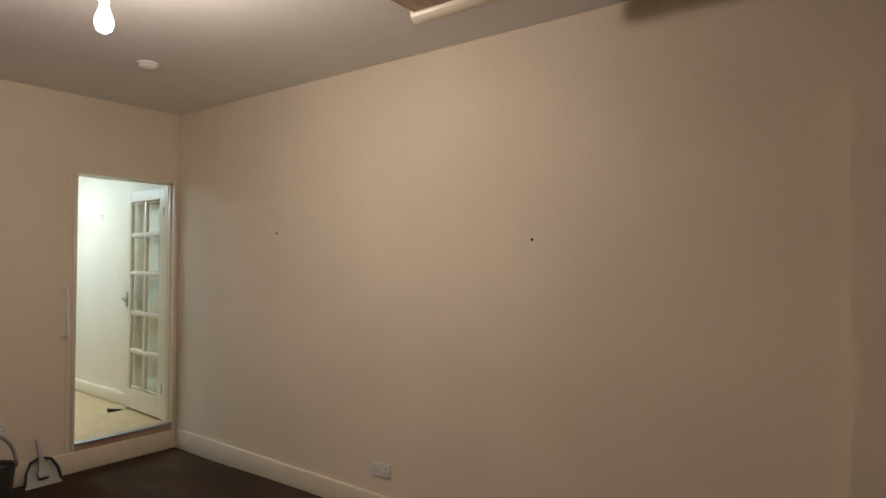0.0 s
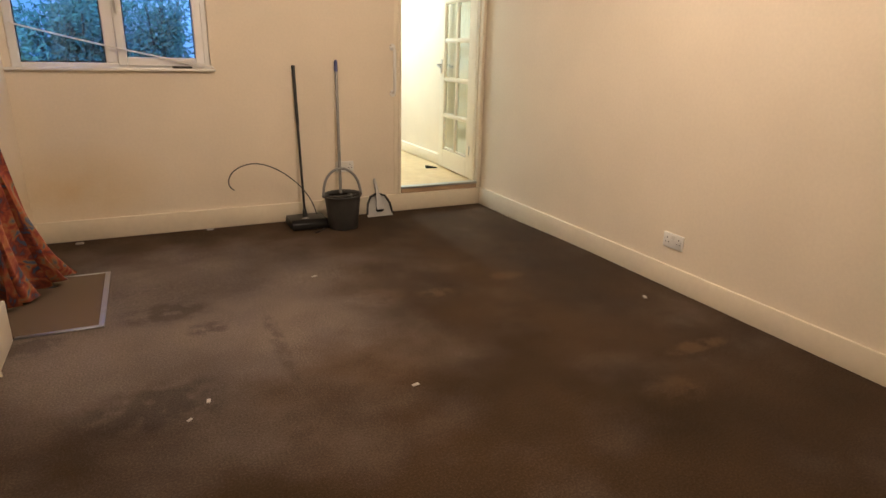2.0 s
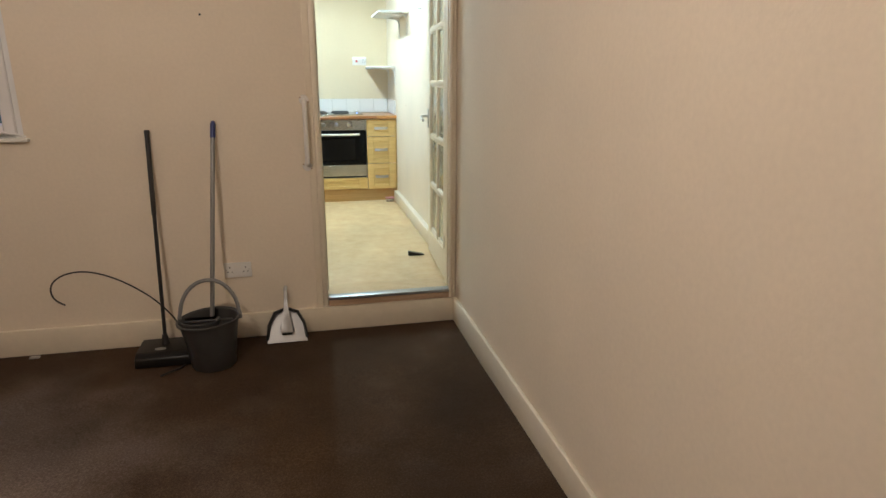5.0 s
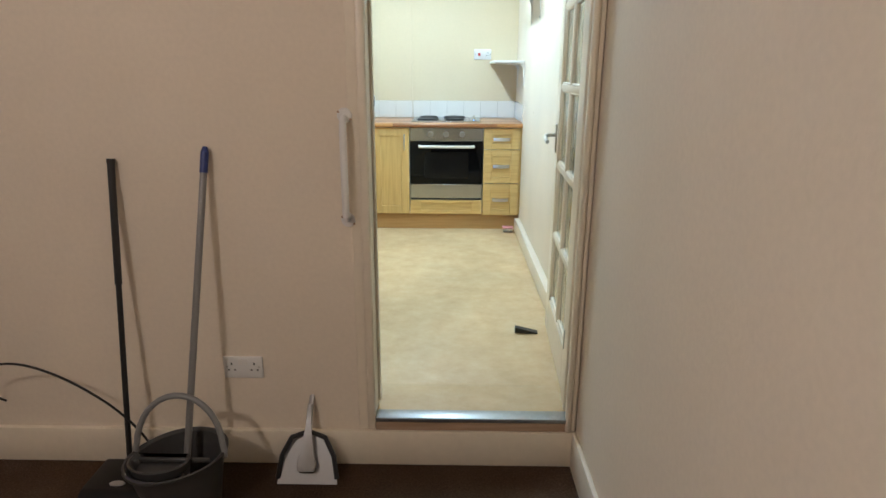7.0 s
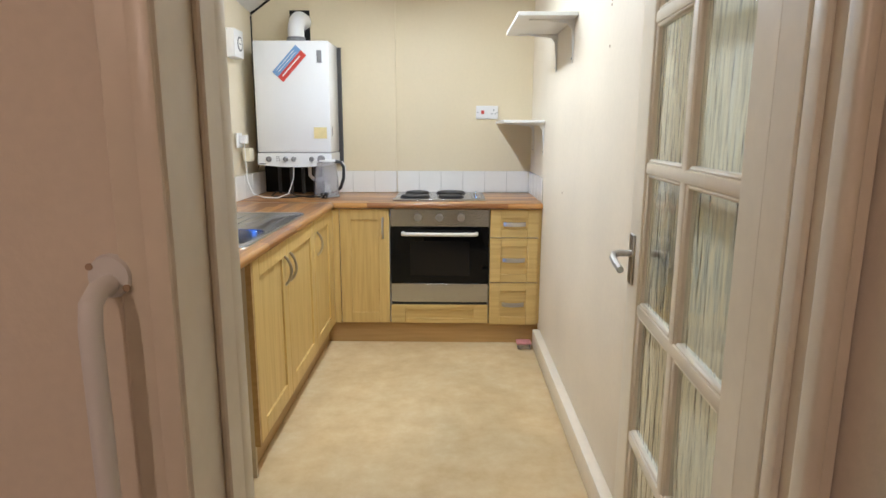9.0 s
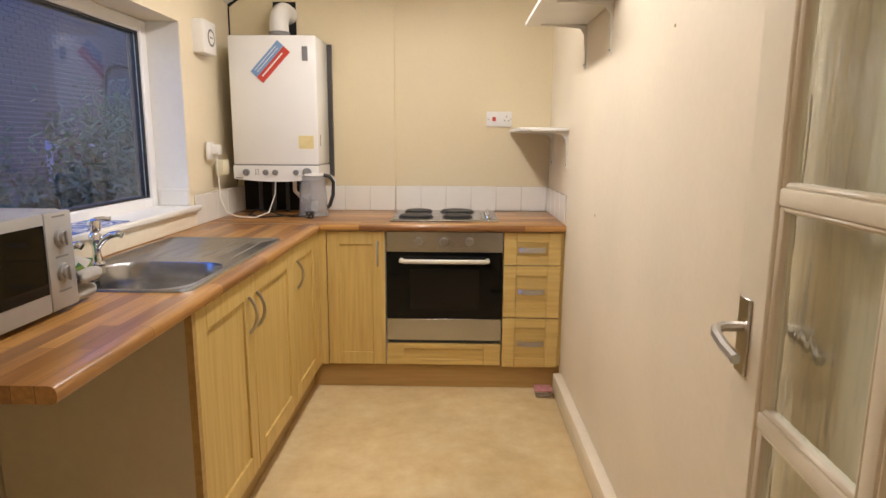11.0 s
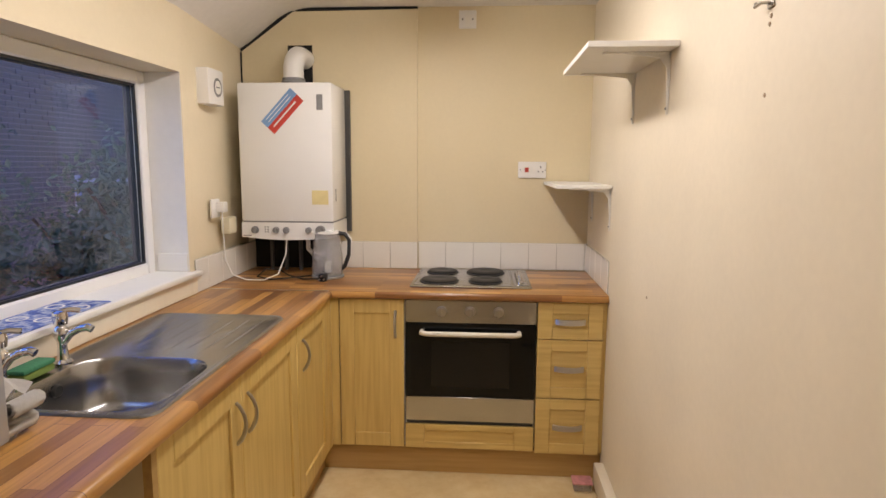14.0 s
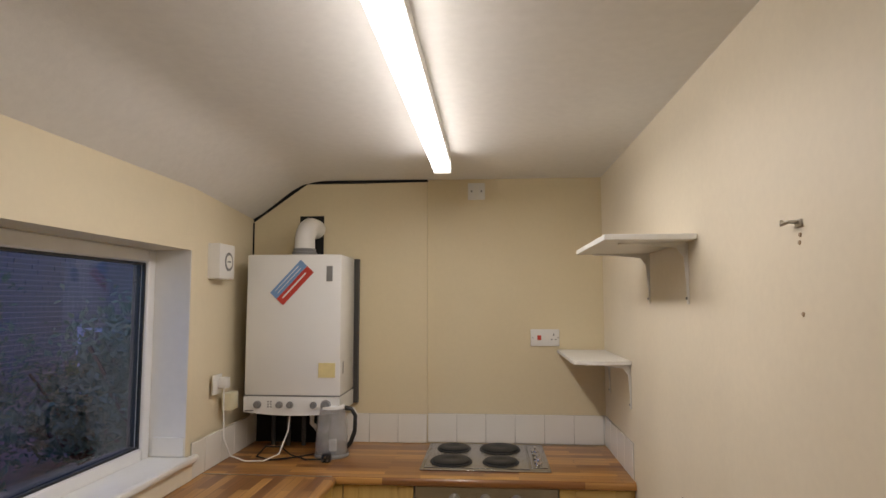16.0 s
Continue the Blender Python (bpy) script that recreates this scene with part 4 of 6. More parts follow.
bm.verts.ensure_lookup_table()
for i in range(8):
    for j in range(6):
        k = i * 7 + j
        bm.faces.new((bm.verts[k], bm.verts[k + 1], bm.verts[k + 8], bm.verts[k + 7]))
bmesh.ops.solidify(bm, geom=bm.faces[:], thickness=0.006)
single("crumpled_cloth", bm, WHITE_CLOTH, "crumpled white cloth heaped on the rolled ones", "cloth")

# ---- hob and oven ----
hob = thing("electric_hob", (-0.525, 3.30, WT), "steel electric hob with four black solid plates", "hob")
bm = bmesh.new()
box(bm, -0.812, -0.238, 3.055, 3.545, WT + 0.0005, WT + 0.009, 0.004, 2)
box(bm, -0.795, -0.330, 3.075, 3.525, WT + 0.009, WT + 0.0115, 0.002)
part("hob_top", bm, STEEL, hob)
for x, y, r in ((-0.68, 3.18, 0.088), (-0.455, 3.18, 0.075), (-0.68, 3.42, 0.075), (-0.455, 3.42, 0.092)):
    bm = bmesh.new()
    lathe(bm, [(r + 0.008, 0.0115), (r + 0.008, 0.014), (r, 0.0145), (r, 0.022), (r - 0.006, 0.025), (r * 0.35, 0.025), (r * 0.3, 0.0235), (0.002, 0.0235)], (x, y, WT), 36)
    part("hot_plate", bm, IRON, hob)
bm = bmesh.new()
box(bm, -0.322, -0.25, 3.10, 3.50, WT + 0.009, WT + 0.012, 0.001)
part("control_strip", bm, STEEL, hob)
for y in (3.17, 3.24, 3.31, 3.38):
    bm = bmesh.new()
    lathe(bm, [(0.019, 0.012), (0.018, 0.020), (0.013, 0.024)], (-0.287, y, WT), 18)
    box(bm, -0.293, -0.281, y - 0.017, y + 0.017, WT + 0.022, WT + 0.037, 0.003)
    part("knob", bm, CHROME, hob)

ov = thing("oven", (-0.521, 3.25, 0.40), "stainless steel built-in oven with a black glass door", "oven")
part("body", boxes((-0.815, -0.227, FY + 0.022, 3.52, 0.405, 0.995)), DARK_GREY, ov, smooth=False)
bm = bmesh.new()
box(bm, -0.820, -0.222, FY - 0.002, FY + 0.021, 0.888, 0.994, 0.002)
panel = part("control_panel", bm, STEEL, ov)
for x in (-0.653, -0.523, -0.393):
    bm = bmesh.new()
    rod(bm, (x, FY - 0.002, 0.944), (x, FY - 0.008, 0.944), 0.024, 0.022, 24)
    rod(bm, (x, FY - 0.008, 0.944), (x, FY - 0.024, 0.944), 0.019, 0.017, 24)
    box(bm, x - 0.004, x + 0.004, FY - 0.033, FY - 0.022, 0.924, 0.964, 0.002)
    part("knob", bm, SATIN, panel)
bm = bmesh.new()
box(bm, -0.820, -0.222, FY + 0.0, FY + 0.021, 0.536, 0.886, 0.002)
dr = part("oven_door", bm, BLACK_GLASS, ov)
part("inner_window", boxes((-0.70, -0.34, FY - 0.0012, FY - 0.0002, 0.585, 0.800)), WINDOW_DARK, dr, smooth=False)
bm = bmesh.new()
sweep(bm, [(-0.742, FY, 0.847), (-0.742, FY - 0.03, 0.847), (-0.725, FY - 0.042, 0.847), (-0.521, FY - 0.046, 0.847), (-0.318, FY - 0.042, 0.847), (-0.300, FY - 0.03, 0.847), (-0.300, FY, 0.847)], 0.012, 10)
part("handle", bm, material("pale_metal_handle", (0.66, 0.62, 0.53), 0.45, 0.1), dr, "pale bar handle")
bm = bmesh.new()
box(bm, -0.820, -0.222, FY - 0.001, FY + 0.021, 0.417, 0.534, 0.002)
part("lower_panel", bm, STEEL, ov)
part("vent_gap", boxes((-0.815, -0.227, FY + 0.004, FY + 0.021, 0.402, 0.416)), BLACK, ov, smooth=False)


# ---- boiler ----
bo = thing("gas_boiler", (-1.45, 3.4, 1.225), "white wall-hung gas boiler with stickers, over the worktop", "boiler")
bm = bmesh.new()
box(bm, -1.690, -1.218, 3.252, 3.54, 1.318, 2.0, 0.008, 2)
part("casing", bm, BOILER_WHITE, bo)
part("back_frame", boxes((-1.685, -1.196, 3.545, 3.574, 1.24, 1.995)), DARK_GREY, bo, smooth=False)
bm = bmesh.new()
outline = [(-1.690, 1.312), (-1.218, 1.312)] + [(-1.218 - 0.472 * i / 12, 1.238 - 0.014 * math.sin(math.pi * i / 12)) for i in range(13)]
prism(bm, outline, Matrix(((1, 0, 0, 0), (0, 0, -1, 3.54), (0, 1, 0, 0), (0, 0, 0, 1))), 0.292)
cp = part("control_panel", bm, BOILER_WHITE, bo)
part("panel_gap", boxes((-1.685, -1.223, 3.26, 3.53, 1.311, 1.319)), GREY_PRINT, bo, smooth=False)
for x, r in ((-1.620, 0.019), (-1.512, 0.017), (-1.460, 0.017), (-1.345, 0.017), (-1.285, 0.026)):
    bm = bmesh.new()
    rod(bm, (x, 3.249, 1.275), (x, 3.232, 1.275), r, r * 0.85, 20)
    box(bm, x - 0.003, x + 0.003, 3.228, 3.234, 1.275 - r * 0.8, 1.275 + r * 0.8, 0.001)
    part("knob", bm, MID_GREY, cp)
for i in range(3):
    for j in range(2):
        part("indicator", boxes((-1.572 + 0.014 * j, -1.564 + 0.014 * j, 3.2465, 3.2485, 1.262 + 0.012 * i, 1.268 + 0.012 * i)), GREY_PRINT, cp, smooth=False)
part("lettering_bar", boxes((-1.682, -1.640, 3.2465, 3.2485, 1.242, 1.248)), GREY_PRINT, cp, smooth=False)
part("badge", boxes((-1.292, -1.262, 3.2495, 3.2525, 1.868, 1.942)), MID_GREY, bo, "small grey badge")
part("yellow_note", boxes((-1.325, -1.243, 3.2490, 3.2522, 1.405, 1.475)), YELLOW_NOTE, bo, "yellowed paper note")
part("side_catch", boxes((-1.2185, -1.2155, 3.30, 3.31, 1.42, 1.48)), MID_GREY, bo)
for n, (v0, v1, mt) in enumerate(((0.0, 0.045, BLUE), (0.045, 0.09, RED))):
    bm = boxes((-0.115, 0.105, 0, 0.0015, 0.045 - v1, 0.045 - v0))
    bmesh.ops.transform(bm, verts=bm.verts[:], matrix=pose(-1.460, 3.249, 1.866, 0, -47, 0))
    st = part("sticker", bm, mt, bo, "blue half of a sticker" if n == 0 else "red half of a sticker")
    for k in range(2 if n == 0 else 1):
        bm = boxes((-0.09, 0.075, 0, 0.0008, (0.030 if k == 0 else 0.014) - (0 if n == 0 else 0.052), (0.033 if k == 0 else 0.017) - (0 if n == 0 else 0.048)))
        bmesh.ops.transform(bm, verts=bm.verts[:], matrix=pose(-1.460, 3.2480, 1.866, 0, -47, 0))
        part("lettering_bar", bm, WHITE_PLASTIC, st)
bm = bmesh.new()
lathe(bm, [(0.052, 0.03), (0.052, 0.07)], (-1.455, 3.42, 2.0), 24)
sweep(bm, [(-1.455, 3.42, 2.06)] + [(-1.455 + 0.002 * i, 3.42 + 0.07 * (1 - math.cos(radians(a))), 2.09 + 0.07 * math.sin(radians(a))) for i, a in enumerate(range(0, 91, 15))] + [(-1.440, 3.574, 2.16)], 0.052, 20)
part("flue_pipe", bm, WHITE_PLASTIC, bo, "white plastic flue elbow")
bm = bmesh.new()
lathe(bm, [(0.064, 0.0), (0.064, 0.022), (0.058, 0.026), (0.058, 0.040), (0.053, 0.042)], (-1.455, 3.42, 2.0), 24)
part("flue_collar", bm, MID_GREY, bo, "grey flue collar")
bm = bmesh.new()
sweep(bm, [(-1.395, 3.40, 1.235), (-1.395, 3.40, 1.16), (-1.37, 3.40, 1.135), (-1.32, 3.38, 1.13), (-1.30, 3.38, 1.15)], 0.012, 8)
part("drain_tube", bm, WHITE_PLASTIC, bo)
for x in (-1.62, -1.54, -1.46, -1.38):
    bm = bmesh.new()
    rod(bm, (x, 3.48, 1.24), (x, 3.48, WT + 0.001), 0.011)
    part("pipe", bm, DARK_GREY, bo)
# black sheet before the tiles, painting in the shade below the boiler
structure("trim_boiler_shade", boxes((-1.74, -1.335, 3.548, 3.556, WT + 0.002, 1.236)), SHADOW_GAP, "black sheet added for the shade under the boiler", "backing")
# black sheet on the board in place of the shaded flue hole
structure("trim_flue_opening", boxes((-1.530, -1.398, 3.570, 3.5745, 2.01, 2.233)), SHADOW_GAP, "black sheet added for the dark opening round the flue", "opening")
# solid black strips that paint in the shade of the gaps round the board
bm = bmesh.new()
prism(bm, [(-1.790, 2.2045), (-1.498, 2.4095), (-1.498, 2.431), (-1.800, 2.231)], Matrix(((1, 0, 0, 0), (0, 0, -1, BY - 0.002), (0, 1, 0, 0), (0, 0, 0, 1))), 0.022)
structure("trim_slope_gap", bm, SHADOW_GAP, "black strip added for the shade in the gap along the sloping board edge", "gap")
structure("trim_board_gap", boxes((-1.794, -1.787, 3.572, 3.5995, 1.2, 2.2), (-1.497, -0.832, 3.580, 3.5995, 2.4155, 2.4285)), SHADOW_GAP, "black strips added for the shade in the gap round the boiler board", "gap")

# ---- things on the worktop ----
k = thing("kettle", (-1.262, 3.29, WT), "smoky clear jug kettle with a black handle", "kettle")
KX, KY = -1.262, 3.285
bm = bmesh.new()
lathe(bm, [(0.074, 0.012), (0.080, 0.03), (0.074, 0.13), (0.064, 0.215), (0.066, 0.225), (0.063, 0.225), (0.061, 0.215), (0.071, 0.13), (0.076, 0.032), (0.070, 0.016)], (KX, KY, WT), 28)
part("jug", bm, CLEAR_PLASTIC, k)
bm = bmesh.new()
lathe(bm, [(0.082, 0.0005), (0.084, 0.008), (0.080, 0.014)], (KX, KY, WT), 28)
part("base", bm, MID_GREY, k)
bm = bmesh.new()
lathe(bm, [(0.064, 0.226), (0.062, 0.238), (0.03, 0.243), (0.028, 0.250)], (KX, KY, WT), 24)
sweep(bm, [(KX - 0.05, KY - 0.02, WT + 0.232), (KX - 0.085, KY - 0.035, WT + 0.234)], 0.014, 8)
part("lid", bm, WHITE_PLASTIC, k, "pale grey lid with a spout")
bm = bmesh.new()
sweep(bm, [(KX + 0.055, KY, WT + 0.228), (KX + 0.095, KY, WT + 0.222), (KX + 0.115, KY, WT + 0.19), (KX + 0.112, KY, WT + 0.12), (KX + 0.09, KY, WT + 0.06), (KX + 0.074, KY, WT + 0.045)], 0.011, 10)
part("handle", bm, BLACK, k)
bm = bmesh.new()
box(bm, KX - 0.005, KX + 0.03, KY - 0.045, KY - 0.02, WT + 0.03, WT + 0.085, 0.006, 2)
part("limescale_filter", bm, WHITE_PLASTIC, k)
bm = bmesh.new()
sweep(bm, [(KX + 0.100, KY, WT + 0.230), (KX + 0.124, KY, WT + 0.196), (KX + 0.1215, KY, WT + 0.125), (KX + 0.100, KY, WT + 0.066)], 0.0045, 6)
part("handle_stripe", bm, WHITE_PLASTIC, k, "white stripe down the handle")
bm = bmesh.new()
sweep(bm, [(-1.33, 3.30, WT + 0.006), (-1.42, 3.22, WT + 0.006), (-1.52, 3.16, WT + 0.006), (-1.60, 3.20, WT + 0.012), (-1.60, 3.32, WT + 0.03), (-1.54, 3.36, WT + 0.02), (-1.45, 3.24, WT + 0.012), (-1.36, 3.18, WT + 0.007), (-1.28, 3.165, WT + 0.012)], 0.004, 6)
cable = single("kettle_lead", bm, BLACK, "black kettle lead coiled on the worktop", "cable")
p = thing("mains_plug", (-1.25, 3.16, WT), "black three-pin plug lying on the worktop", "plug")
bm = bmesh.new()
box(bm, -1.276, -1.234, 3.145, 3.185, WT + 0.001, WT + 0.04, 0.008, 2)
part("body", bm, BLACK, p)
for x, z in ((-1.255, 0.030), (-1.266, 0.014), (-1.244, 0.014)):
    part("pin", boxes((x - 0.003, x + 0.003, 3.127, 3.145, WT + z - 0.003, WT + z + 0.003)), SATIN, p)

# microwave
MX, MY0, MY1, MZ0, MZ1 = -1.412, 0.925, 1.366, WT + 0.012, WT + 0.252
mw = thing("microwave", (-1.56, 1.145, WT), "silver microwave oven with two dials on the worktop", "microwave")
bm = bmesh.new()
box(bm, -1.715, MX - 0.022, MY0, MY1, MZ0, MZ1, 0.010, 2)
part("casing", bm, SILVER, mw)
bm = bmesh.new()
box(bm, MX - 0.020, MX, MY0 + 0.002, MY1 - 0.105, MZ0 + 0.002, MZ1 - 0.002, 0.006, 2)
d = part("door", bm, SILVER, mw)
bm = bmesh.new()
box(bm, MX + 0.0002, MX + 0.002, MY0 + 0.03, MY1 - 0.112, MZ0 + 0.05, MZ1 - 0.028, 0.001)
part("window", bm, BLACK_GLASS, d)
bm = bmesh.new()
box(bm, MX - 0.020, MX - 0.001, MY1 - 0.102, MY1 - 0.002, MZ0 + 0.002, MZ1 - 0.002, 0.006, 2)
cpn = part("control_panel", bm, SILVER, mw)
for z in (MZ0 + 0.175, MZ0 + 0.09):
    bm = bmesh.new()
    rod(bm, (MX - 0.001, MY1 - 0.052, z), (MX + 0.006, MY1 - 0.052, z), 0.024, 0.022, 24)
    rod(bm, (MX + 0.005, MY1 - 0.052, z), (MX + 0.013, MY1 - 0.052, z), 0.017, 0.015, 24)
    box(bm, MX + 0.012, MX + 0.019, MY1 - 0.056, MY1 - 0.048, z - 0.018, z + 0.018, 0.002)
    part("dial", bm, SILVER, cpn)
for z in (MZ0 + 0.225, MZ0 + 0.128, MZ0 + 0.045):
    part("lettering_bar", boxes((MX - 0.001, MX + 0.0003, MY1 - 0.075, MY1 - 0.030, z, z + 0.004)), GREY_PRINT, cpn, smooth=False)
for x in (-1.68, -1.46):
    for y in (MY0 + 0.04, MY1 - 0.04):
        bm = bmesh.new()
        rod(bm, (x, y, WT + 0.0005), (x, y, MZ0 + 0.001), 0.014)
        part("foot", bm, BLACK, mw)
g = thing("oven_glove", (-1.60, 1.12, MZ1), "green cloth oven glove lying on the microwave", "oven glove")
bm = bmesh.new()
lathe(bm, [(0.02, 0.001), (0.09, 0.004), (0.10, 0.02), (0.08, 0.045), (0.03, 0.055)], (-1.60, 1.13, MZ1), 18, 1.0, 1.5)
for v in bm.verts:
    v.co += Vector((0.014 * math.sin(v.co.y * 40), 0.01 * math.sin(v.co.x * 50), 0.006 * math.sin(v.co.x * 70 + v.co.y * 50) if v.co.z > MZ1 + 0.01 else 0))
part("cloth", bm, GREEN_CLOTH, g)
bm = bmesh.new()
box(bm, -1.655, -1.545, 1.235, 1.30, MZ1 + 0.001, MZ1 + 0.022, 0.008, 2)
part("cuff", bm, WHITE_CLOTH, g, "pale cuff")
bm = bmesh.new()
rod(bm, (-1.50, 0.99, MZ1 + 0.036), (-1.50, 1.07, MZ1 + 0.036), 0.035, 0.035, 24)
rod(bm, (-1.50, 1.0705, MZ1 + 0.036), (-1.50, 1.078, MZ1 + 0.036), 0.028, 0.028, 24)
single("torch", bm, BLACK, "short black cylinder lying on the microwave", "torch")

# window sill
bm = bmesh.new()
box(bm, -1.895, -1.725, 1.50, 2.20, WZ0 + 0.0135, WZ0 + 0.017, 0.001)
cl = thing("patterned_cloth", (-1.81, 1.85, WZ0 + 0.013), "blue and white patterned cloth on the window sill", "cloth")
blue_cloth = mottled("blue_patterned_cloth", ((0.36, (0.02, 0.045, 0.22)), (0.46, (0.05, 0.13, 0.42)), (0.56, (0.45, 0.50, 0.62)), (0.64, (0.06, 0.10, 0.30))), 28, 0.8, 0.2, 400)
part("cloth", bm, blue_cloth, cl)
for y in (1.62, 1.78, 1.94, 2.10):
    for x in (-1.853, -1.767):
        bm = bmesh.new()
        lathe(bm, [(0.022, 0.0171), (0.030, 0.0176), (0.030, 0.0171)], (x, y, WZ0), 16, close=False)
        part("printed_ring", bm, WHITE_CLOTH, cl)
bm = bmesh.new()
box(bm, -1.86, -1.79, 1.47, 1.57, WZ0 + 0.018, WZ0 + 0.052, 0.016, 3)
single("yellow_sponge", bm, material("yellow_green_sponge", (0.42, 0.45, 0.07), 0.9, grain=0.2, scale=90, bump=0.4), "yellow-green sponge on the window sill", "sponge")

# ---- kitchen wall fittings ----
def plate_on(name, label, m, w, h, mat=WHITE_PLASTIC, category="socket", group=""):
    """A wall plate: m lays (across, up, outwards) on the wall."""
    t = thing(name, m @ Vector((0, 0, 0)), label, category, group)
    bm = bmesh.new()
    box(bm, -w / 2, w / 2, -h / 2, h / 2, 0.0002, 0.010, 0.003, 2)
    bmesh.ops.transform(bm, verts=bm.verts[:], matrix=m)
    part("plate", bm, mat, t)
    return t


def on_plate(t, name, m, rows, mat):
    for x0, x1, z0, z1, o0, o1 in rows:
        bm = boxes((x0, x1, z0, z1, o0, o1))
        bmesh.ops.transform(bm, verts=bm.verts[:], matrix=m)
        part(name, bm, mat, t, smooth=False)


def facing(x, y, z, side):
    """Lays a plate on a wall that faces: s towards -y, w towards -x, e towards +x."""
    return {"s": Matrix(((1, 0, 0, x), (0, 0, -1, y), (0, 1, 0, z), (0, 0, 0, 1))),
            "w": Matrix(((0, 0, -1, x), (-1, 0, 0, y), (0, 1, 0, z), (0, 0, 0, 1))),
            "e": Matrix(((0, 0, 1, x), (1, 0, 0, y), (0, 1, 0, z), (0, 0, 0, 1)))}[side]


def pins(cx):
    return [(cx - 0.0025, cx + 0.0025, 0.010, 0.020, 0.0095, 0.0105), (cx - 0.015, cx - 0.008, -0.012, -0.007, 0.0095, 0.0105), (cx + 0.008, cx + 0.015, -0.012, -0.007, 0.0095, 0.0105)]


def double_socket(label, m):
    t = plate_on("double_socket", label, m, 0.146, 0.086)
    on_plate(t, "pin_hole", m, pins(-0.042) + pins(0.042), BLACK)
    on_plate(t, "switch", m, [(-0.016, -0.002, 0.012, 0.034, 0.010, 0.0135), (0.002, 0.016, 0.012, 0.034, 0.010, 0.0135)], WHITE_GLOSS)
    on_plate(t, "screw", m, [(-0.062, -0.057, 0.0, 0.005, 0.0098, 0.0108), (0.057, 0.062, 0.0, 0.005, 0.0098, 0.0108)], SATIN)
    return t


m = facing(-0.212, BY, 1.580, "s")
ck = plate_on("cooker_switch", "white cooker switch plate with a red switch and socket", m, 0.150, 0.088)
on_plate(ck, "red_switch", m, [(-0.040, -0.020, -0.012, 0.012, 0.010, 0.014)], RED)
on_plate(ck, "pin_hole", m, pins(0.045), BLACK)
on_plate(ck, "switch", m, [(0.004, 0.018, -0.010, 0.012, 0.010, 0.013)], WHITE_GLOSS)
on_plate(ck, "screw", m, [(-0.066, -0.061, -0.003, 0.003, 0.0098, 0.0108), (0.066, 0.071, -0.003, 0.003, 0.0098, 0.0108)], GREY_PRINT)
m = facing(-0.568, BY, 2.362, "s")
bl = plate_on("blank_plate", "small white connection plate under the ceiling", m, 0.092, 0.092, category="wall plate")
on_plate(bl, "screw", m, [(-0.030, -0.023, -0.003, 0.004, 0.0098, 0.011), (0.023, 0.030, -0.003, 0.004, 0.0098, 0.011)], BLACK)
on_plate(bl, "raised_panel", m, [(-0.012, 0.012, -0.035, 0.035, 0.0098, 0.014)], WHITE_GLOSS)
m = facing(LX, 3.045, 1.952, "e")
tm = thing("heating_timer", (LX, 3.045, 1.875), "white wall-mounted heating timer with a round dial", "timer")
bm = bmesh.new()
box(bm, LX - 0.03, LX + 0.045, 2.965, 3.125, 1.872, 2.032, 0.006, 2)
part("case", bm, WHITE_PLASTIC, tm)
for r, dz, mt, n in ((0.043, 0.0012, GREY_PRINT, "dial_ring"), (0.031, 0.0022, WHITE_GLOSS, "dial")):
    bm = bmesh.new()
    rod(bm, (LX + 0.0445, 3.06, 1.952), (LX + 0.045 + dz, 3.06, 1.952), r, r, 28)
    part(n, bm, mt, tm)
part("pointer", boxes((LX + 0.047, LX + 0.0485, 3.04, 3.075, 1.949, 1.955)), GREY_PRINT, tm)
m = facing(LX - 0.02, 3.07, 1.395, "e")
sp = plate_on("fused_spur", "white fused spur with a plug in it, beside the boiler", facing(LX + 0.001, 3.06, 1.395, "e"), 0.088, 0.088)
bm = bmesh.new()
box(bm, LX + 0.011, LX + 0.05, 3.055, 3.105, 1.375, 1.425, 0.006, 2)
part("plug", bm, WHITE_PLASTIC, sp)
bm = bmesh.new()
box(bm, LX + 0.0, LX + 0.045, 3.125, 3.215, 1.265, 1.345, 0.006, 2)
single("junction_box", bm, CREAM_PLASTIC, "yellowed plastic junction box below the boiler", "junction box")
bm = bmesh.new()
sweep(bm, [(LX + 0.03, 3.08, 1.378), (LX + 0.032, 3.08, 1.28), (LX + 0.035, 3.085, 1.15), (LX + 0.06, 3.10, 1.07), (LX + 0.12, 3.12, WT + 0.010), (LX + 0.20, 3.14, WT + 0.006), (LX + 0.26, 3.18, WT + 0.03), (LX + 0.275, 3.26, WT + 0.12), (LX + 0.27, 3.30, 1.235)], 0.0035, 8)
single("boiler_flex", bm, WHITE_PLASTIC, "white cable looping down to the worktop from the spur", "cable")

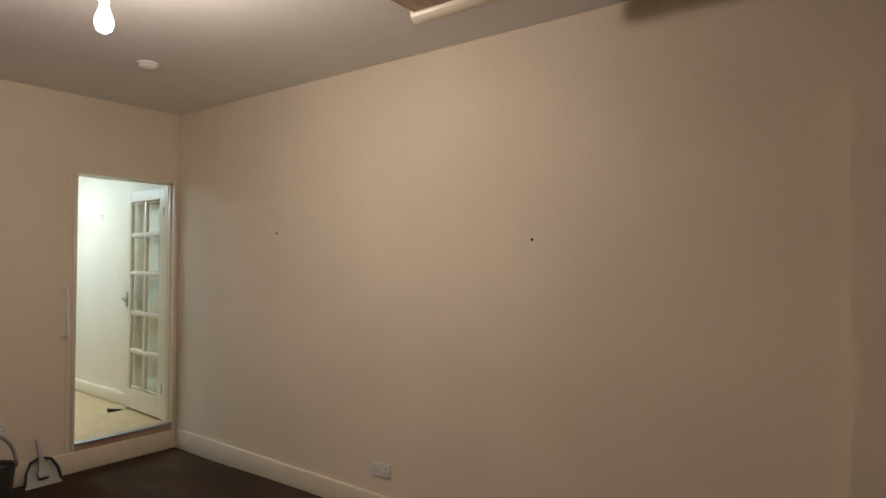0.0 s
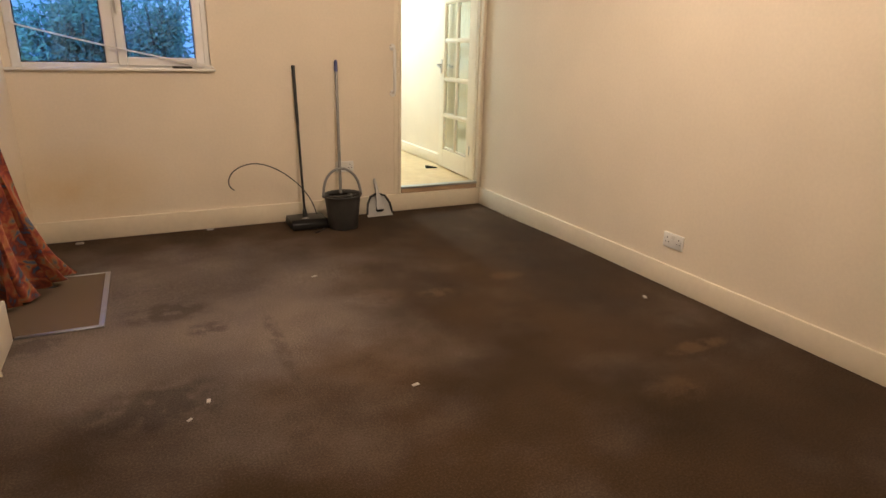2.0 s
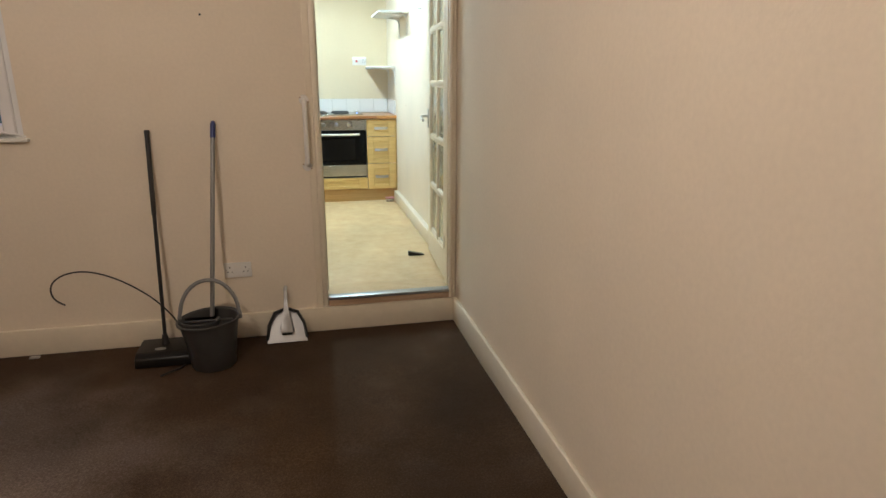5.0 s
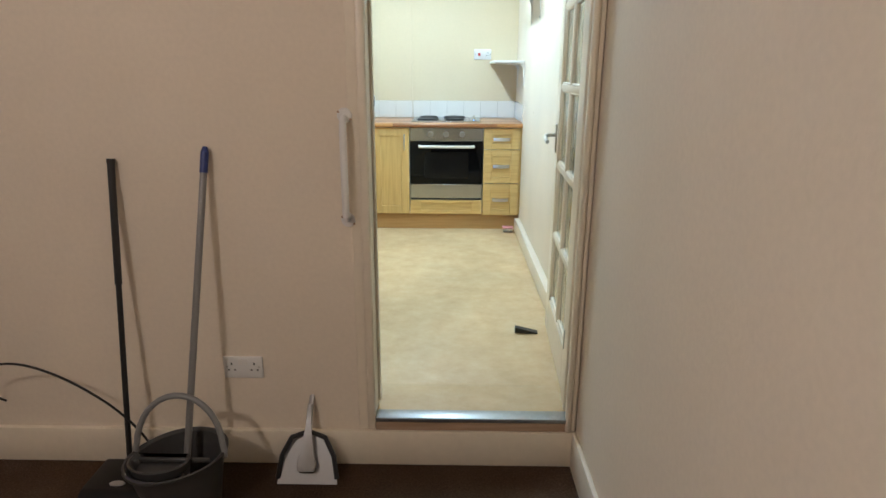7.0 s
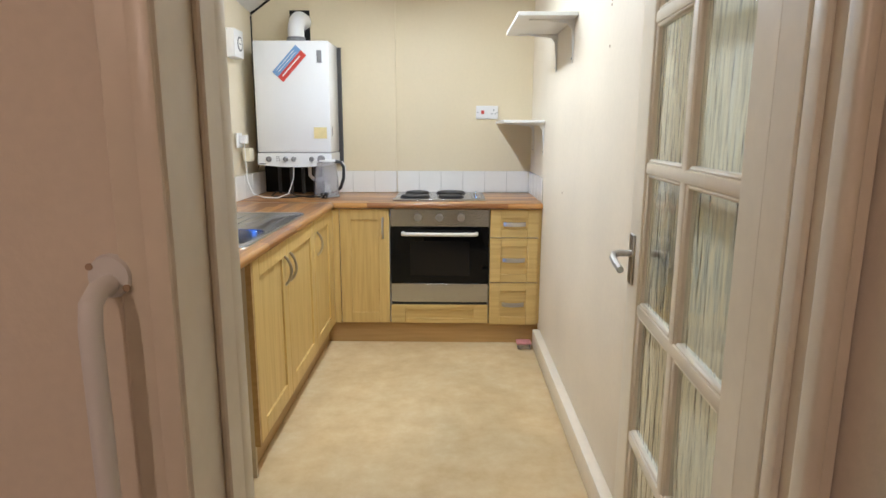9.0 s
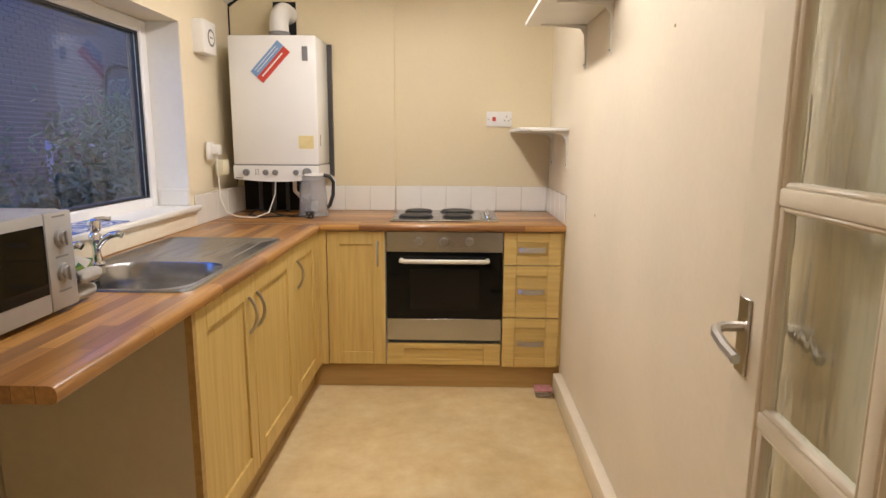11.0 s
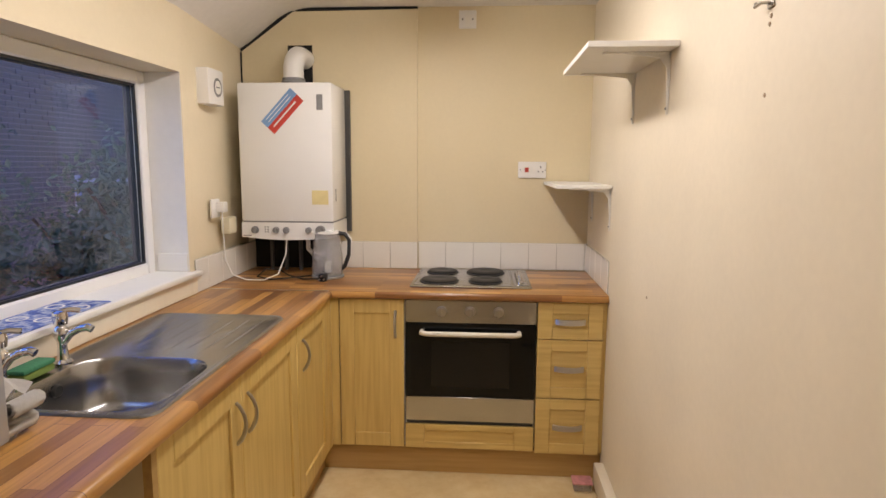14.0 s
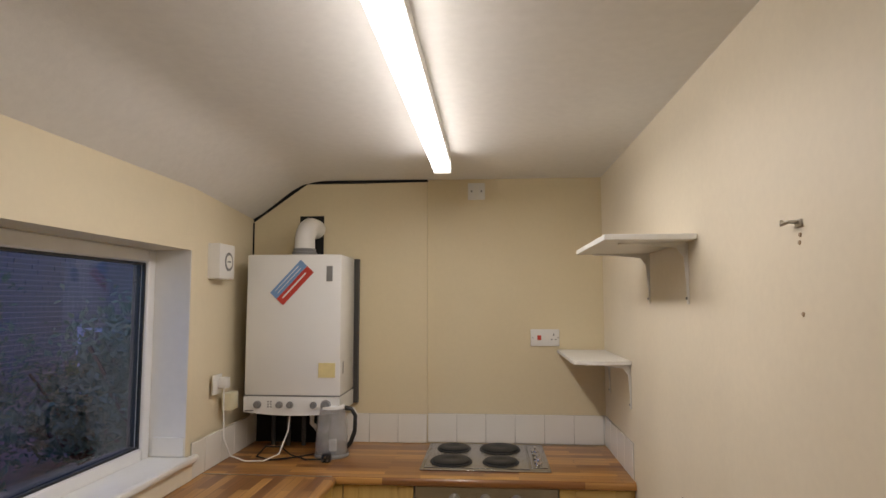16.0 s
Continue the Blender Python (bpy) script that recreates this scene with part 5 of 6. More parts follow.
# shelves
def wall_shelf(label, x0, y0, y1, z, brackets, drop):
    t = thing("wall_shelf", (RX, (y0 + y1) / 2, z), label, "shelf", "shelves on the kitchen wall")
    bm = bmesh.new()
    box(bm, x0, RX - 0.002, y0, y1, z - 0.017, z, 0.0015)
    part("board", bm, WHITE_PLASTIC, t)
    for y in brackets:
        bm = bmesh.new()
        box(bm, RX - 0.005, RX - 0.0005, y - 0.008, y + 0.008, z - 0.018 - drop, z - 0.018, 0.001)
        box(bm, x0 + 0.06, RX - 0.006, y - 0.010, y + 0.010, z - 0.023, z - 0.0175, 0.001)
        prism(bm, [(RX - 0.006, z - 0.023), (x0 + 0.12, z - 0.023), (RX - 0.032, z - 0.034), (RX - 0.012, z - 0.060), (RX - 0.006, z - 0.15)], Matrix(((1, 0, 0, 0), (0, 0, 1, y - 0.003), (0, 1, 0, 0), (0, 0, 0, 1))), 0.006)
        br = part("bracket", bm, WHITE_GLOSS, t)
        bm = bmesh.new()
        rod(bm, (RX - 0.006, y, z - drop), (RX - 0.009, y, z - drop), 0.004)
        part("screw", bm, GREY_PRINT, br)


wall_shelf("white shelf on two white metal brackets", -0.168, 2.12, 2.70, 1.966, (2.215, 2.66), 0.185)
wall_shelf("white corner shelf beside the cooker switch", -0.150, 2.975, 3.588, 1.520, (3.01, 3.46), 0.185)
hk = thing("wall_hook", (RX, 1.547, 1.91), "small metal hook screwed to the kitchen wall", "hook")
bm = bmesh.new()
sweep(bm, [(RX, 1.55, 1.925), (RX - 0.02, 1.55, 1.925), (RX - 0.024, 1.57, 1.922), (RX - 0.020, 1.575, 1.93)], 0.0035, 6)
box(bm, RX - 0.004, RX - 0.0005, 1.535, 1.56, 1.915, 1.93, 0.001)
part("hook", bm, SATIN, hk)
for y, z in ((1.550, 1.885), (1.549, 1.748), (2.34, 1.16), (1.546, 1.900)):
    bm = bmesh.new()
    rod(bm, (RX - 0.0002, y, z), (RX - 0.0025, y, z), 0.005, 0.004, 8)
    single("screw_hole", bm, BARE_WOOD, "small brown screw hole in the kitchen wall", "screw hole", "screw holes")

# tube light
tb = thing("fluorescent_light", (-0.707, 2.1, KCEIL), "long lit fluorescent batten on the kitchen ceiling", "ceiling light")
bm = bmesh.new()
box(bm, -0.742, -0.672, 1.20, 3.0, 2.388, KCEIL - 0.0005, 0.004)
part("batten", bm, WHITE_GLOSS, tb)
for y0, y1 in ((1.195, 1.21), (2.99, 3.005)):
    bm = bmesh.new()
    box(bm, -0.748, -0.666, y0, y1, 2.335, 2.412, 0.004)
    part("end_cap", bm, WHITE_PLASTIC, tb)
bm = bmesh.new()
box(bm, -0.744, -0.670, 1.211, 2.989, 2.338, 2.386, 0.014, 3)
p = part("diffuser", bm, TUBE_GLOW, tb, "glowing white diffuser")
p.visible_shadow = False

# on the kitchen floor
bm = bmesh.new()
prism(bm, [(0, 0), (0.115, 0.0), (0.115, 0.006), (0.0, 0.030)], Matrix(((0.995, 0, 0.05, -0.148), (-0.09, 0, 0.99, 0.838), (0, 1, 0, KZ), (0, 0, 0, 1))), 0.036)
single("door_wedge", bm, BLACK, "black rubber door wedge on the kitchen floor", "door wedge")
tbx = thing("plastic_tub", (-0.01, 2.90, KZ), "small clear food tub with a pink lid on the floor", "food tub")
bm = bmesh.new()
box(bm, -0.045, 0.035, 2.855, 2.925, KZ, KZ + 0.035, 0.008, 2)
part("tub", bm, CLEAR_PLASTIC, tbx)
bm = bmesh.new()
box(bm, -0.05, 0.04, 2.85, 2.93, KZ + 0.0352, KZ + 0.043, 0.003)
part("lid", bm, PINK, tbx)


# ---- sitting room things ----
def settle(*things):
    """Sets things down on the dip of the floor along the doorway wall."""
    for ob in things:
        ob.location += Vector((0, 0.02, DIP + 0.001))


double_socket("white double socket above the skirting behind the bucket", facing(-1.249, 0.0, 0.380, "s"))
double_socket("white double socket low on the long wall", facing(0.0, -2.285, 0.275, "w"))

pl = thing("pendant_lamp", (-1.70, -2.52, CEIL), "bare lit bulb on a short ceiling pendant", "pendant lamp")
bm = bmesh.new()
lathe(bm, [(0.045, -0.0005), (0.043, -0.02), (0.012, -0.028)], (-1.70, -2.52, CEIL), 20)
part("ceiling_rose", bm, WHITE_PLASTIC, pl)
bm = bmesh.new()
rod(bm, (-1.70, -2.52, CEIL - 0.025), (-1.70, -2.52, 2.463), 0.003)
part("flex", bm, WHITE_PLASTIC, pl)
bm = bmesh.new()
lathe(bm, [(0.010, 0.055), (0.018, 0.045), (0.018, 0.0), (0.014, -0.004)], (-1.70, -2.52, 2.418), 16)
part("lampholder", bm, WHITE_PLASTIC, pl)
bm = bmesh.new()
lathe(bm, [(0.013, 0.0), (0.016, -0.02), (0.029, -0.055), (0.031, -0.075), (0.024, -0.098), (0.008, -0.108)], (-1.70, -2.52, 2.415), 20)
p = part("bulb", bm, BULB_GLOW, pl, "glowing bulb")
p.visible_shadow = False
sm = thing("smoke_alarm", (-0.84, -1.13, CEIL), "white round smoke alarm on the ceiling", "smoke alarm")
bm = bmesh.new()
lathe(bm, [(0.060, -0.0005), (0.060, -0.012), (0.052, -0.014)], (-0.84, -1.13, CEIL), 28)
part("base", bm, WHITE_PLASTIC, sm)
bm = bmesh.new()
lathe(bm, [(0.050, -0.0145), (0.052, -0.026), (0.040, -0.036), (0.004, -0.038)], (-0.84, -1.13, CEIL), 28)
part("cover", bm, WHITE_GLOSS, sm)

gr = thing("grab_rail", (-0.836, 0, 1.12), "white plastic grab rail fixed beside the doorway", "grab rail")
bm = bmesh.new()
sweep(bm, [(-0.836, -0.004, 0.955), (-0.836, -0.030, 0.957), (-0.836, -0.046, 0.968), (-0.836, -0.051, 0.995), (-0.836, -0.051, 1.25), (-0.836, -0.046, 1.277), (-0.836, -0.030, 1.288), (-0.836, -0.004, 1.290)], 0.012, 12)
part("rail", bm, WHITE_PLASTIC, gr)
for z in (0.945, 1.298):
    bm = bmesh.new()
    rod(bm, (-0.836, -0.0005, z), (-0.836, -0.009, z), 0.026, 0.023, 20)
    fl = part("flange", bm, WHITE_PLASTIC, gr)
    for dx, dz in ((-0.02, 0.012), (0.02, -0.012)):
        bm = bmesh.new()
        rod(bm, (-0.836 + dx, -0.008, z + dz), (-0.836 + dx, -0.0105, z + dz), 0.004)
        part("screw", bm, BARE_WOOD, fl)

# mop bucket
BKX, BKY = -1.368, -0.350
bk = thing("mop_bucket", (BKX, BKY, 0), "dark grey plastic mop bucket with a wringer", "bucket")
bm = bmesh.new()
lathe(bm, [(0.104, 0.001), (0.110, 0.008), (0.122, 0.14), (0.132, 0.246), (0.143, 0.249), (0.144, 0.260), (0.138, 0.262), (0.128, 0.254), (0.117, 0.14), (0.104, 0.014)], (BKX, BKY, 0), 36, 1.0, 1.0)
for v in bm.verts:                                # the mouth is drawn out into an oval
    off = v.co.x - BKX, v.co.y - BKY
    along = (off[0] * -0.64 + off[1] * -0.77) * (0.20 if off[0] * -0.64 + off[1] * -0.77 > 0 else 0.10) * min(v.co.z / 0.25, 1) ** 2
    v.co.x, v.co.y = v.co.x - 0.64 * along, v.co.y - 0.77 * along
part("body", bm, DARK_GREY, bk)
bm = bmesh.new()
lathe(bm, [(0.080, 0.240), (0.085, 0.268), (0.080, 0.271), (0.073, 0.266), (0.050, 0.195), (0.05, 0.185), (0.062, 0.195)], (BKX - 0.040, BKY - 0.050, 0), 28, 1.15, 0.9)
for v in bm.verts:                                # half-moon cup, flat at the back
    v.co.y = min(v.co.y, BKY - 0.022)
box(bm, BKX - 0.130, BKX + 0.112, BKY - 0.034, BKY - 0.020, 0.246, 0.258, 0.003)
part("wringer", bm, DARK_GREY, bk)
bm = bmesh.new()
sweep(bm, [(BKX - 0.146, BKY + 0.01, 0.240), (BKX - 0.147, BKY + 0.01, 0.265)] + [(BKX - 0.142 * math.cos(radians(a)), BKY + 0.012 + 0.03 * math.sin(radians(a)), 0.270 + 0.175 * math.sin(radians(a))) for a in range(5, 176, 10)] + [(BKX + 0.147, BKY + 0.01, 0.265), (BKX + 0.146, BKY + 0.01, 0.240)], 0.010, 10)
part("handle", bm, MID_GREY, bk)
mp = thing("mop", (-1.40, -0.29, 0.02), "grey mop with a blue handle grip standing in the bucket", "mop")
a, b = Vector((-1.375, -0.325, 0.10)), Vector((-1.302, -0.038, 1.218))
bm = bmesh.new()
rod(bm, a, a.lerp(b, 0.94), 0.0115, 0.0115, 14)
part("pole", bm, GREY_TUBE, mp)
bm = bmesh.new()
rod(bm, a.lerp(b, 0.925), a.lerp(b, 0.985), 0.0135, 0.0135, 14)
rod(bm, a.lerp(b, 0.985), b, 0.0135, 0.008, 14)
part("grip", bm, BLUE_PLASTIC, mp)
bm = bmesh.new()
lathe(bm, [(0.02, 0.10), (0.045, 0.08), (0.06, 0.03), (0.055, 0.017)], (-1.377, -0.335, 0), 16)
part("mop_head", bm, WHITE_CLOTH, mp)

# carpet sweeper
cs = thing("carpet_sweeper", (-1.62, -0.22, 0), "black carpet sweeper with its pole against the wall", "carpet sweeper")
bm = bmesh.new()
prism(bm, [(-0.345, 0.004), (-0.095, 0.004), (-0.100, 0.05), (-0.13, 0.075), (-0.30, 0.072), (-0.335, 0.05)], Matrix(((0, 0, 1, -1.755), (1, 0, 0, 0), (0, 1, 0, 0), (0, 0, 0, 1))), 0.275)
bmesh.ops.bevel(bm, geom=bm.edges[:], offset=0.008, segments=2, affect="EDGES", profile=0.5)
part("head", bm, material("glossy_black_plastic", (0.006, 0.006, 0.006), 0.35, spec=0.3), cs)
bm = bmesh.new()
lathe(bm, [(0.028, 0.0), (0.026, 0.004), (0.002, 0.005)], (-1.64, -0.27, 0.0735), 18, 1.0, 0.5)
part("badge", bm, SILVER, cs)
bm = bmesh.new()
rod(bm, (-1.625, -0.205, 0.07), (-1.628, -0.195, 0.125), 0.022, 0.013)
part("neck", bm, BLACK, cs)
a, b = Vector((-1.627, -0.197, 0.115)), Vector((-1.625, -0.037, 1.176))
bm = bmesh.new()
rod(bm, a, a.lerp(b, 0.62), 0.0095)
rod(bm, a.lerp(b, 0.60), b, 0.0120)
rod(bm, a.lerp(b, 0.985), b, 0.0135)
part("pole", bm, BLACK, cs)
bm = bmesh.new()
bend = [(-1.50, -0.14, -0.02), (-1.53, -0.15, 0.13), (-1.62, -0.16, 0.275), (-1.74, -0.175, 0.385), (-1.85, -0.182, 0.45), (-1.95, -0.183, 0.478), (-2.04, -0.175, 0.465), (-2.11, -0.15, 0.42), (-2.14, -0.12, 0.36), (-2.135, -0.09, 0.30), (-2.10, -0.07, 0.265)]
for _ in range(2):                                # rounds the bend
    bend = [bend[0]] + [tuple(p[k] * (1 - f) + q[k] * f for k in range(3)) for p, q in zip(bend, bend[1:]) for f in (0.25, 0.75)] + [bend[-1]]
sweep(bm, bend, 0.0042, 8)
aerial = single("aerial_cable", bm, BLACK, "stiff black aerial cable arching up from the floor", "cable")
bm = bmesh.new()
sweep(bm, [(-1.50, -0.30, 0.006), (-1.53, -0.38, 0.006), (-1.57, -0.41, 0.006), (-1.61, -0.45, 0.007)], 0.005, 6)
cable_end = single("cable_end", bm, BLACK, "short black cable end lying on the carpet", "cable")

# dustpan and brush
dp = thing("dustpan", (-1.0, -0.10, 0), "grey dustpan with its brush, leaning on the wall", "dustpan")
lean = pose(-1.002, -0.168, 0.004, 58, 0, 0)


def lie(bm):
    bmesh.ops.transform(bm, verts=bm.verts[:], matrix=lean)
    return bm


bm = bmesh.new()
prism(bm, [(-0.110, 0.0), (0.110, 0.0), (0.098, 0.10), (0.065, 0.165), (0.03, 0.185), (-0.03, 0.185), (-0.065, 0.165), (-0.098, 0.10)], Matrix.Identity(4), 0.006)
part("pan", lie(bm), SILVER, dp)
bm = bmesh.new()
sweep(bm, [(-0.108, 0.02, 0.004), (-0.096, 0.10, 0.022), (-0.062, 0.165, 0.032), (0, 0.188, 0.034), (0.062, 0.165, 0.032), (0.096, 0.10, 0.022), (0.108, 0.02, 0.004)], 0.009, 8)
part("rim", lie(bm), BLACK, dp)
bm = bmesh.new()
sweep(bm, [(0, 0.17, 0.022), (0, 0.23, 0.028), (0, 0.30, 0.022), (0, 0.318, 0.018)], 0.013, 10, 0.6)
part("handle", lie(bm), SILVER, dp)
br = thing("hand_brush", (-1.0, -0.10, 0.02), "grey hand brush clipped into the dustpan", "brush")
bm = bmesh.new()
prism(bm, [(-0.030, 0.045), (0.030, 0.045), (0.036, 0.075), (0.018, 0.115), (0.011, 0.20), (0.009, 0.285), (-0.009, 0.285), (-0.011, 0.20), (-0.018, 0.115), (-0.036, 0.075)], Matrix.Translation((0, 0, 0.030)), 0.018)
bmesh.ops.bevel(bm, geom=bm.edges[:], offset=0.005, segments=2, affect="EDGES", profile=0.5)
part("brush_handle", lie(bm), SILVER, br)
bm = bmesh.new()
box(bm, -0.030, 0.030, 0.040, 0.095, 0.008, 0.031, 0.006)
part("bristles", lie(bm), BLACK, br)

settle(bk, mp, cs, cable_end, dp, br)
aerial.location.x -= 0.015

# curtain, tied back, its hem spread over the mat
CURTAIN_ROWS = ((0.015, -1.075, 0.255, -3.255, 0.115), (0.20, -1.18, 0.225, -3.30, 0.08), (0.45, -1.30, 0.195, -3.325, 0.05), (0.70, -1.40, 0.165, -3.335, 0.03), (0.92, -1.495, 0.11, -3.335, 0.02), (0.96, -1.505, 0.10, -3.335, 0.02),
                (1.05, -1.50, 0.13, -3.335, 0.02), (1.30, -1.48, 0.19, -3.34, 0.02), (1.60, -1.44, 0.24, -3.345, 0.02), (2.04, -1.38, 0.30, -3.35, 0.02))


def between(z, i):
    rows = CURTAIN_ROWS
    for r0, r1 in zip(rows, rows[1:]):
        if z <= r1[0]:
            f = max(0, (z - r0[0]) / (r1[0] - r0[0]))
            return r0[i] + (r1[i] - r0[i]) * f
    return rows[-1][i]


ct = thing("curtain", (-3.33, -1.3, 0.01), "rust and blue floral curtain tied back beside the recess", "curtain")
bm = bmesh.new()
NS, NZ = 110, 60
for j in range(NZ + 1):
    z = 0.015 + (2.04 - 0.015) * j / NZ
    c, wd, xo, skew = (between(z, i) for i in (1, 2, 3, 4))
    for i in range(NS + 1):
        s = i / NS
        deep = 0.020 + 0.22 * wd * (1 if z < 0.92 else 0.75)
        fold = math.sin(2 * math.pi * (4.5 * s + 0.15 * math.sin(3 * z))) + 0.30 * math.sin(2 * math.pi * (10.3 * s + 0.7 * z))
        hem = 0.02 * math.sin(9 * s + 1) if j == 0 else 0
        bm.verts.new((xo + deep * fold * 0.8 + skew * (2 * s - 1), c + wd * (2 * s - 1) + 0.012 * math.cos(2 * math.pi * 6.5 * s), z + abs(hem)))
bm.verts.ensure_lookup_table()
for j in range(NZ):
    for i in range(NS):
        k = j * (NS + 1) + i
        bm.faces.new((bm.verts[k], bm.verts[k + 1], bm.verts[k + NS + 2], bm.verts[k + NS + 1]))
part("cloth", bm, CURTAIN, ct)
bm = bmesh.new()
lathe(bm, [(0.102, -0.012), (0.106, 0.0), (0.102, 0.012)], (-3.335, -1.505, 0.945), 24, 0.62, 1.05, False)
part("tie_back", bm, CURTAIN, ct)
bm = bmesh.new()
rod(bm, (-3.345, -1.72, 2.06), (-3.345, -0.70, 2.06), 0.012)
single("curtain_pole", bm, WHITE_GLOSS, "white curtain pole over the recess", "curtain pole")
single("tie_hook", boxes((-3.345, -3.30, -1.70, -1.655, 0.93, 0.975)), BARE_WOOD, "small brown tie-back holder on the wall edge", "hook")

d = thing("back_door", (-3.74, -1.19, 0), "white painted outer door in the curtained recess", "door")
bm = bmesh.new()
box(bm, -3.745, -3.70, -1.64, -0.74, 0.005, 2.04, 0.004)
part("leaf", bm, WHITE_GLOSS, d)
for z0, z1 in ((0.2, 0.85), (1.05, 1.85)):
    bm = bmesh.new()
    box(bm, -3.7005, -3.69, -1.52, -0.86, z0, z1, 0.005)
    part("panel", bm, WHITE_GLOSS, d)

mt = thing("door_mat", (-3.1, -1.23, 0), "brown mat with pale strips for its daylit edges", "mat")
part("mat", boxes((-3.40, -2.962, -1.632, -0.825, 0.0005, 0.006)), MAT_CLOTH, mt, smooth=False)
# pale strips put in for the blue daylight catching the mat edges
for r in ((-2.962, -2.936, -1.655, -0.812, 0.0005, 0.009), (-3.296, -2.962, -1.655, -1.632, 0.0005, 0.008), (-3.38, -2.962, -0.825, -0.812, 0.0005, 0.008)):
    bm = bmesh.new()
    box(bm, *r, 0.002)
    part("edge_strip", bm, ALUMINIUM, mt, "pale strip added for the daylight on the mat edge")

mt.rotation_euler.x, mt.location.z = radians(-1.0), -0.006

hr = thing("coat_rack", (-3.40, -0.50, 1.47), "wooden coat rack with wire hooks in the window corner", "coat rack")
bm = bmesh.new()
box(bm, -3.400, -3.383, -0.60, -0.36, 1.435, 1.495, 0.004)
part("board", bm, BARE_WOOD, hr)
for y in (-0.57, -0.51, -0.45, -0.39):
    bm = bmesh.new()
    sweep(bm, [(-3.384, y, 1.485), (-3.365, y, 1.495), (-3.345, y, 1.52), (-3.340, y, 1.545)], 0.004, 6)
    sweep(bm, [(-3.384, y, 1.455), (-3.362, y, 1.445), (-3.352, y, 1.455)], 0.004, 6)
    part("hook", bm, SATIN, hr)
m = facing(-3.32, -1.86, 1.265, "e")
ls = plate_on("light_switch", "white light switch on the near wall", m, 0.086, 0.086, category="light switch")
on_plate(ls, "rocker", m, [(-0.012, 0.012, -0.02, 0.02, 0.010, 0.014)], WHITE_GLOSS)
bm = bmesh.new()
box(bm, -3.32, -3.296, -2.55, -1.86, 0.688, 0.706, 0.004)
single("cable_trunking", bm, WHITE_GLOSS, "white cable trunking along the near wall", "trunking")
bm = bmesh.new()
sweep(bm, [(-3.29, -2.0, 0.0), (-3.292, -2.005, 0.10), (-3.30, -1.995, 0.17)], 0.006, 6)
single("skirting_cable", bm, CREAM_PLASTIC, "cream cable running up the skirting", "cable")

# window things
bm = bmesh.new()
sweep(bm, [(-3.335, -0.002, 1.385)] + [(-3.335 + 1.13 * i / 8, -0.004 - 0.02 * i / 8, 1.385 - 0.245 * i / 8 - 0.012 * math.sin(math.pi * i / 8)) for i in range(1, 8)] + [(-2.205, -0.02, 1.142), (-2.175, -0.012, 1.130)], 0.0055, 8)
single("white_cord", bm, WHITE_PLASTIC, "white cord stretched slantwise across the window", "cord")
bm = bmesh.new()
box(bm, -2.44, -2.315, -0.024, 0.008, 1.1245, 1.139, 0.004, 2)
single("window_stay", bm, BLACK, "black object lying on the window sill", "window stay")

# marks and litter
for x, y, z, side in ((0, -3.283, 1.623, "w"), (0, -1.285, 1.69, "w"), (-1.316, 0, 1.713, "s")):
    bm = bmesh.new()
    if side == "w":
        rod(bm, (-0.0003, y, z), (-0.004, y, z), 0.008, 0.006, 10)
    else:
        rod(bm, (x, -0.0003, z), (x, -0.004, z), 0.006, 0.005, 10)
    single("wall_plug", bm, BLACK, "dark plugged screw hole in the cream wall", "wall plug", "wall plugs")
for x, y, s, a in ((-1.86, -1.364, 0.016, 20), (-0.254, -2.37, 0.018, 60), (-1.794, -2.722, 0.016, 10), (-2.632, -2.623, 0.011, 40), (-2.558, -2.52, 0.014, 80)):
    bm = bmesh.new()
    box(bm, -s, s, -s * 0.5, s * 0.5, 0.0005, 0.006, 0.002)
    bmesh.ops.transform(bm, verts=bm.verts[:], matrix=pose(x, y, 0, 0, 0, a))
    single("litter_scrap", bm, PAPER_SCRAP, "small white scrap of litter on the carpet", "litter", "scraps on the carpet")
for x, y in ((-3.144, -0.10), (-2.306, -0.06)):
    bm = bmesh.new()
    box(bm, x - 0.025, x + 0.025, y - 0.012, y + 0.012, 0.0005, 0.012, 0.004)
    scrap = single("carpet_scrap", bm, PAPER_SCRAP, "torn pale scrap at the carpet edge", "litter", "torn scraps by the skirting")
    scrap.location.z += DIP


# ---- outside: the yard at dusk ----
structure("ground", boxes((-60, 60, -60, 90, -0.35, -0.05)), PAVING, "grey paved back yard", "ground")
h = thing("terraced_house", (-5.0, 13.0, -0.05), "pale rendered back of a neighbouring house", "house")
part("wall", boxes((-7.2, 3, 13.0, 20.0, -0.05, 6.0)), RENDER_WALL, h, smooth=False)
bm = bmesh.new()
prism(bm, [(12.7, 6.0), (20.3, 6.0), (16.5, 8.6)], Matrix(((0, 0, 1, -7.4), (1, 0, 0, 0), (0, 1, 0, 0), (0, 0, 0, 1))), 10.6)
part("roof", bm, ROOF, h, smooth=False)
for x in (-6.6, -3.4, -0.6):
    w = part("window", boxes((x, x + 1.1, 12.94, 13.01, 3.5, 4.8)), BLACK_GLASS, h, "dark unlit window")
    bm = bmesh.new()
    rails(bm, 0, 12.90, 0.06, x - 0.05, x + 1.15, 3.45, 4.85, 0.09)
    box(bm, x + 0.5, x + 0.6, 12.905, 12.955, 3.5, 4.8)
    part("frame", bm, UPVC, w)
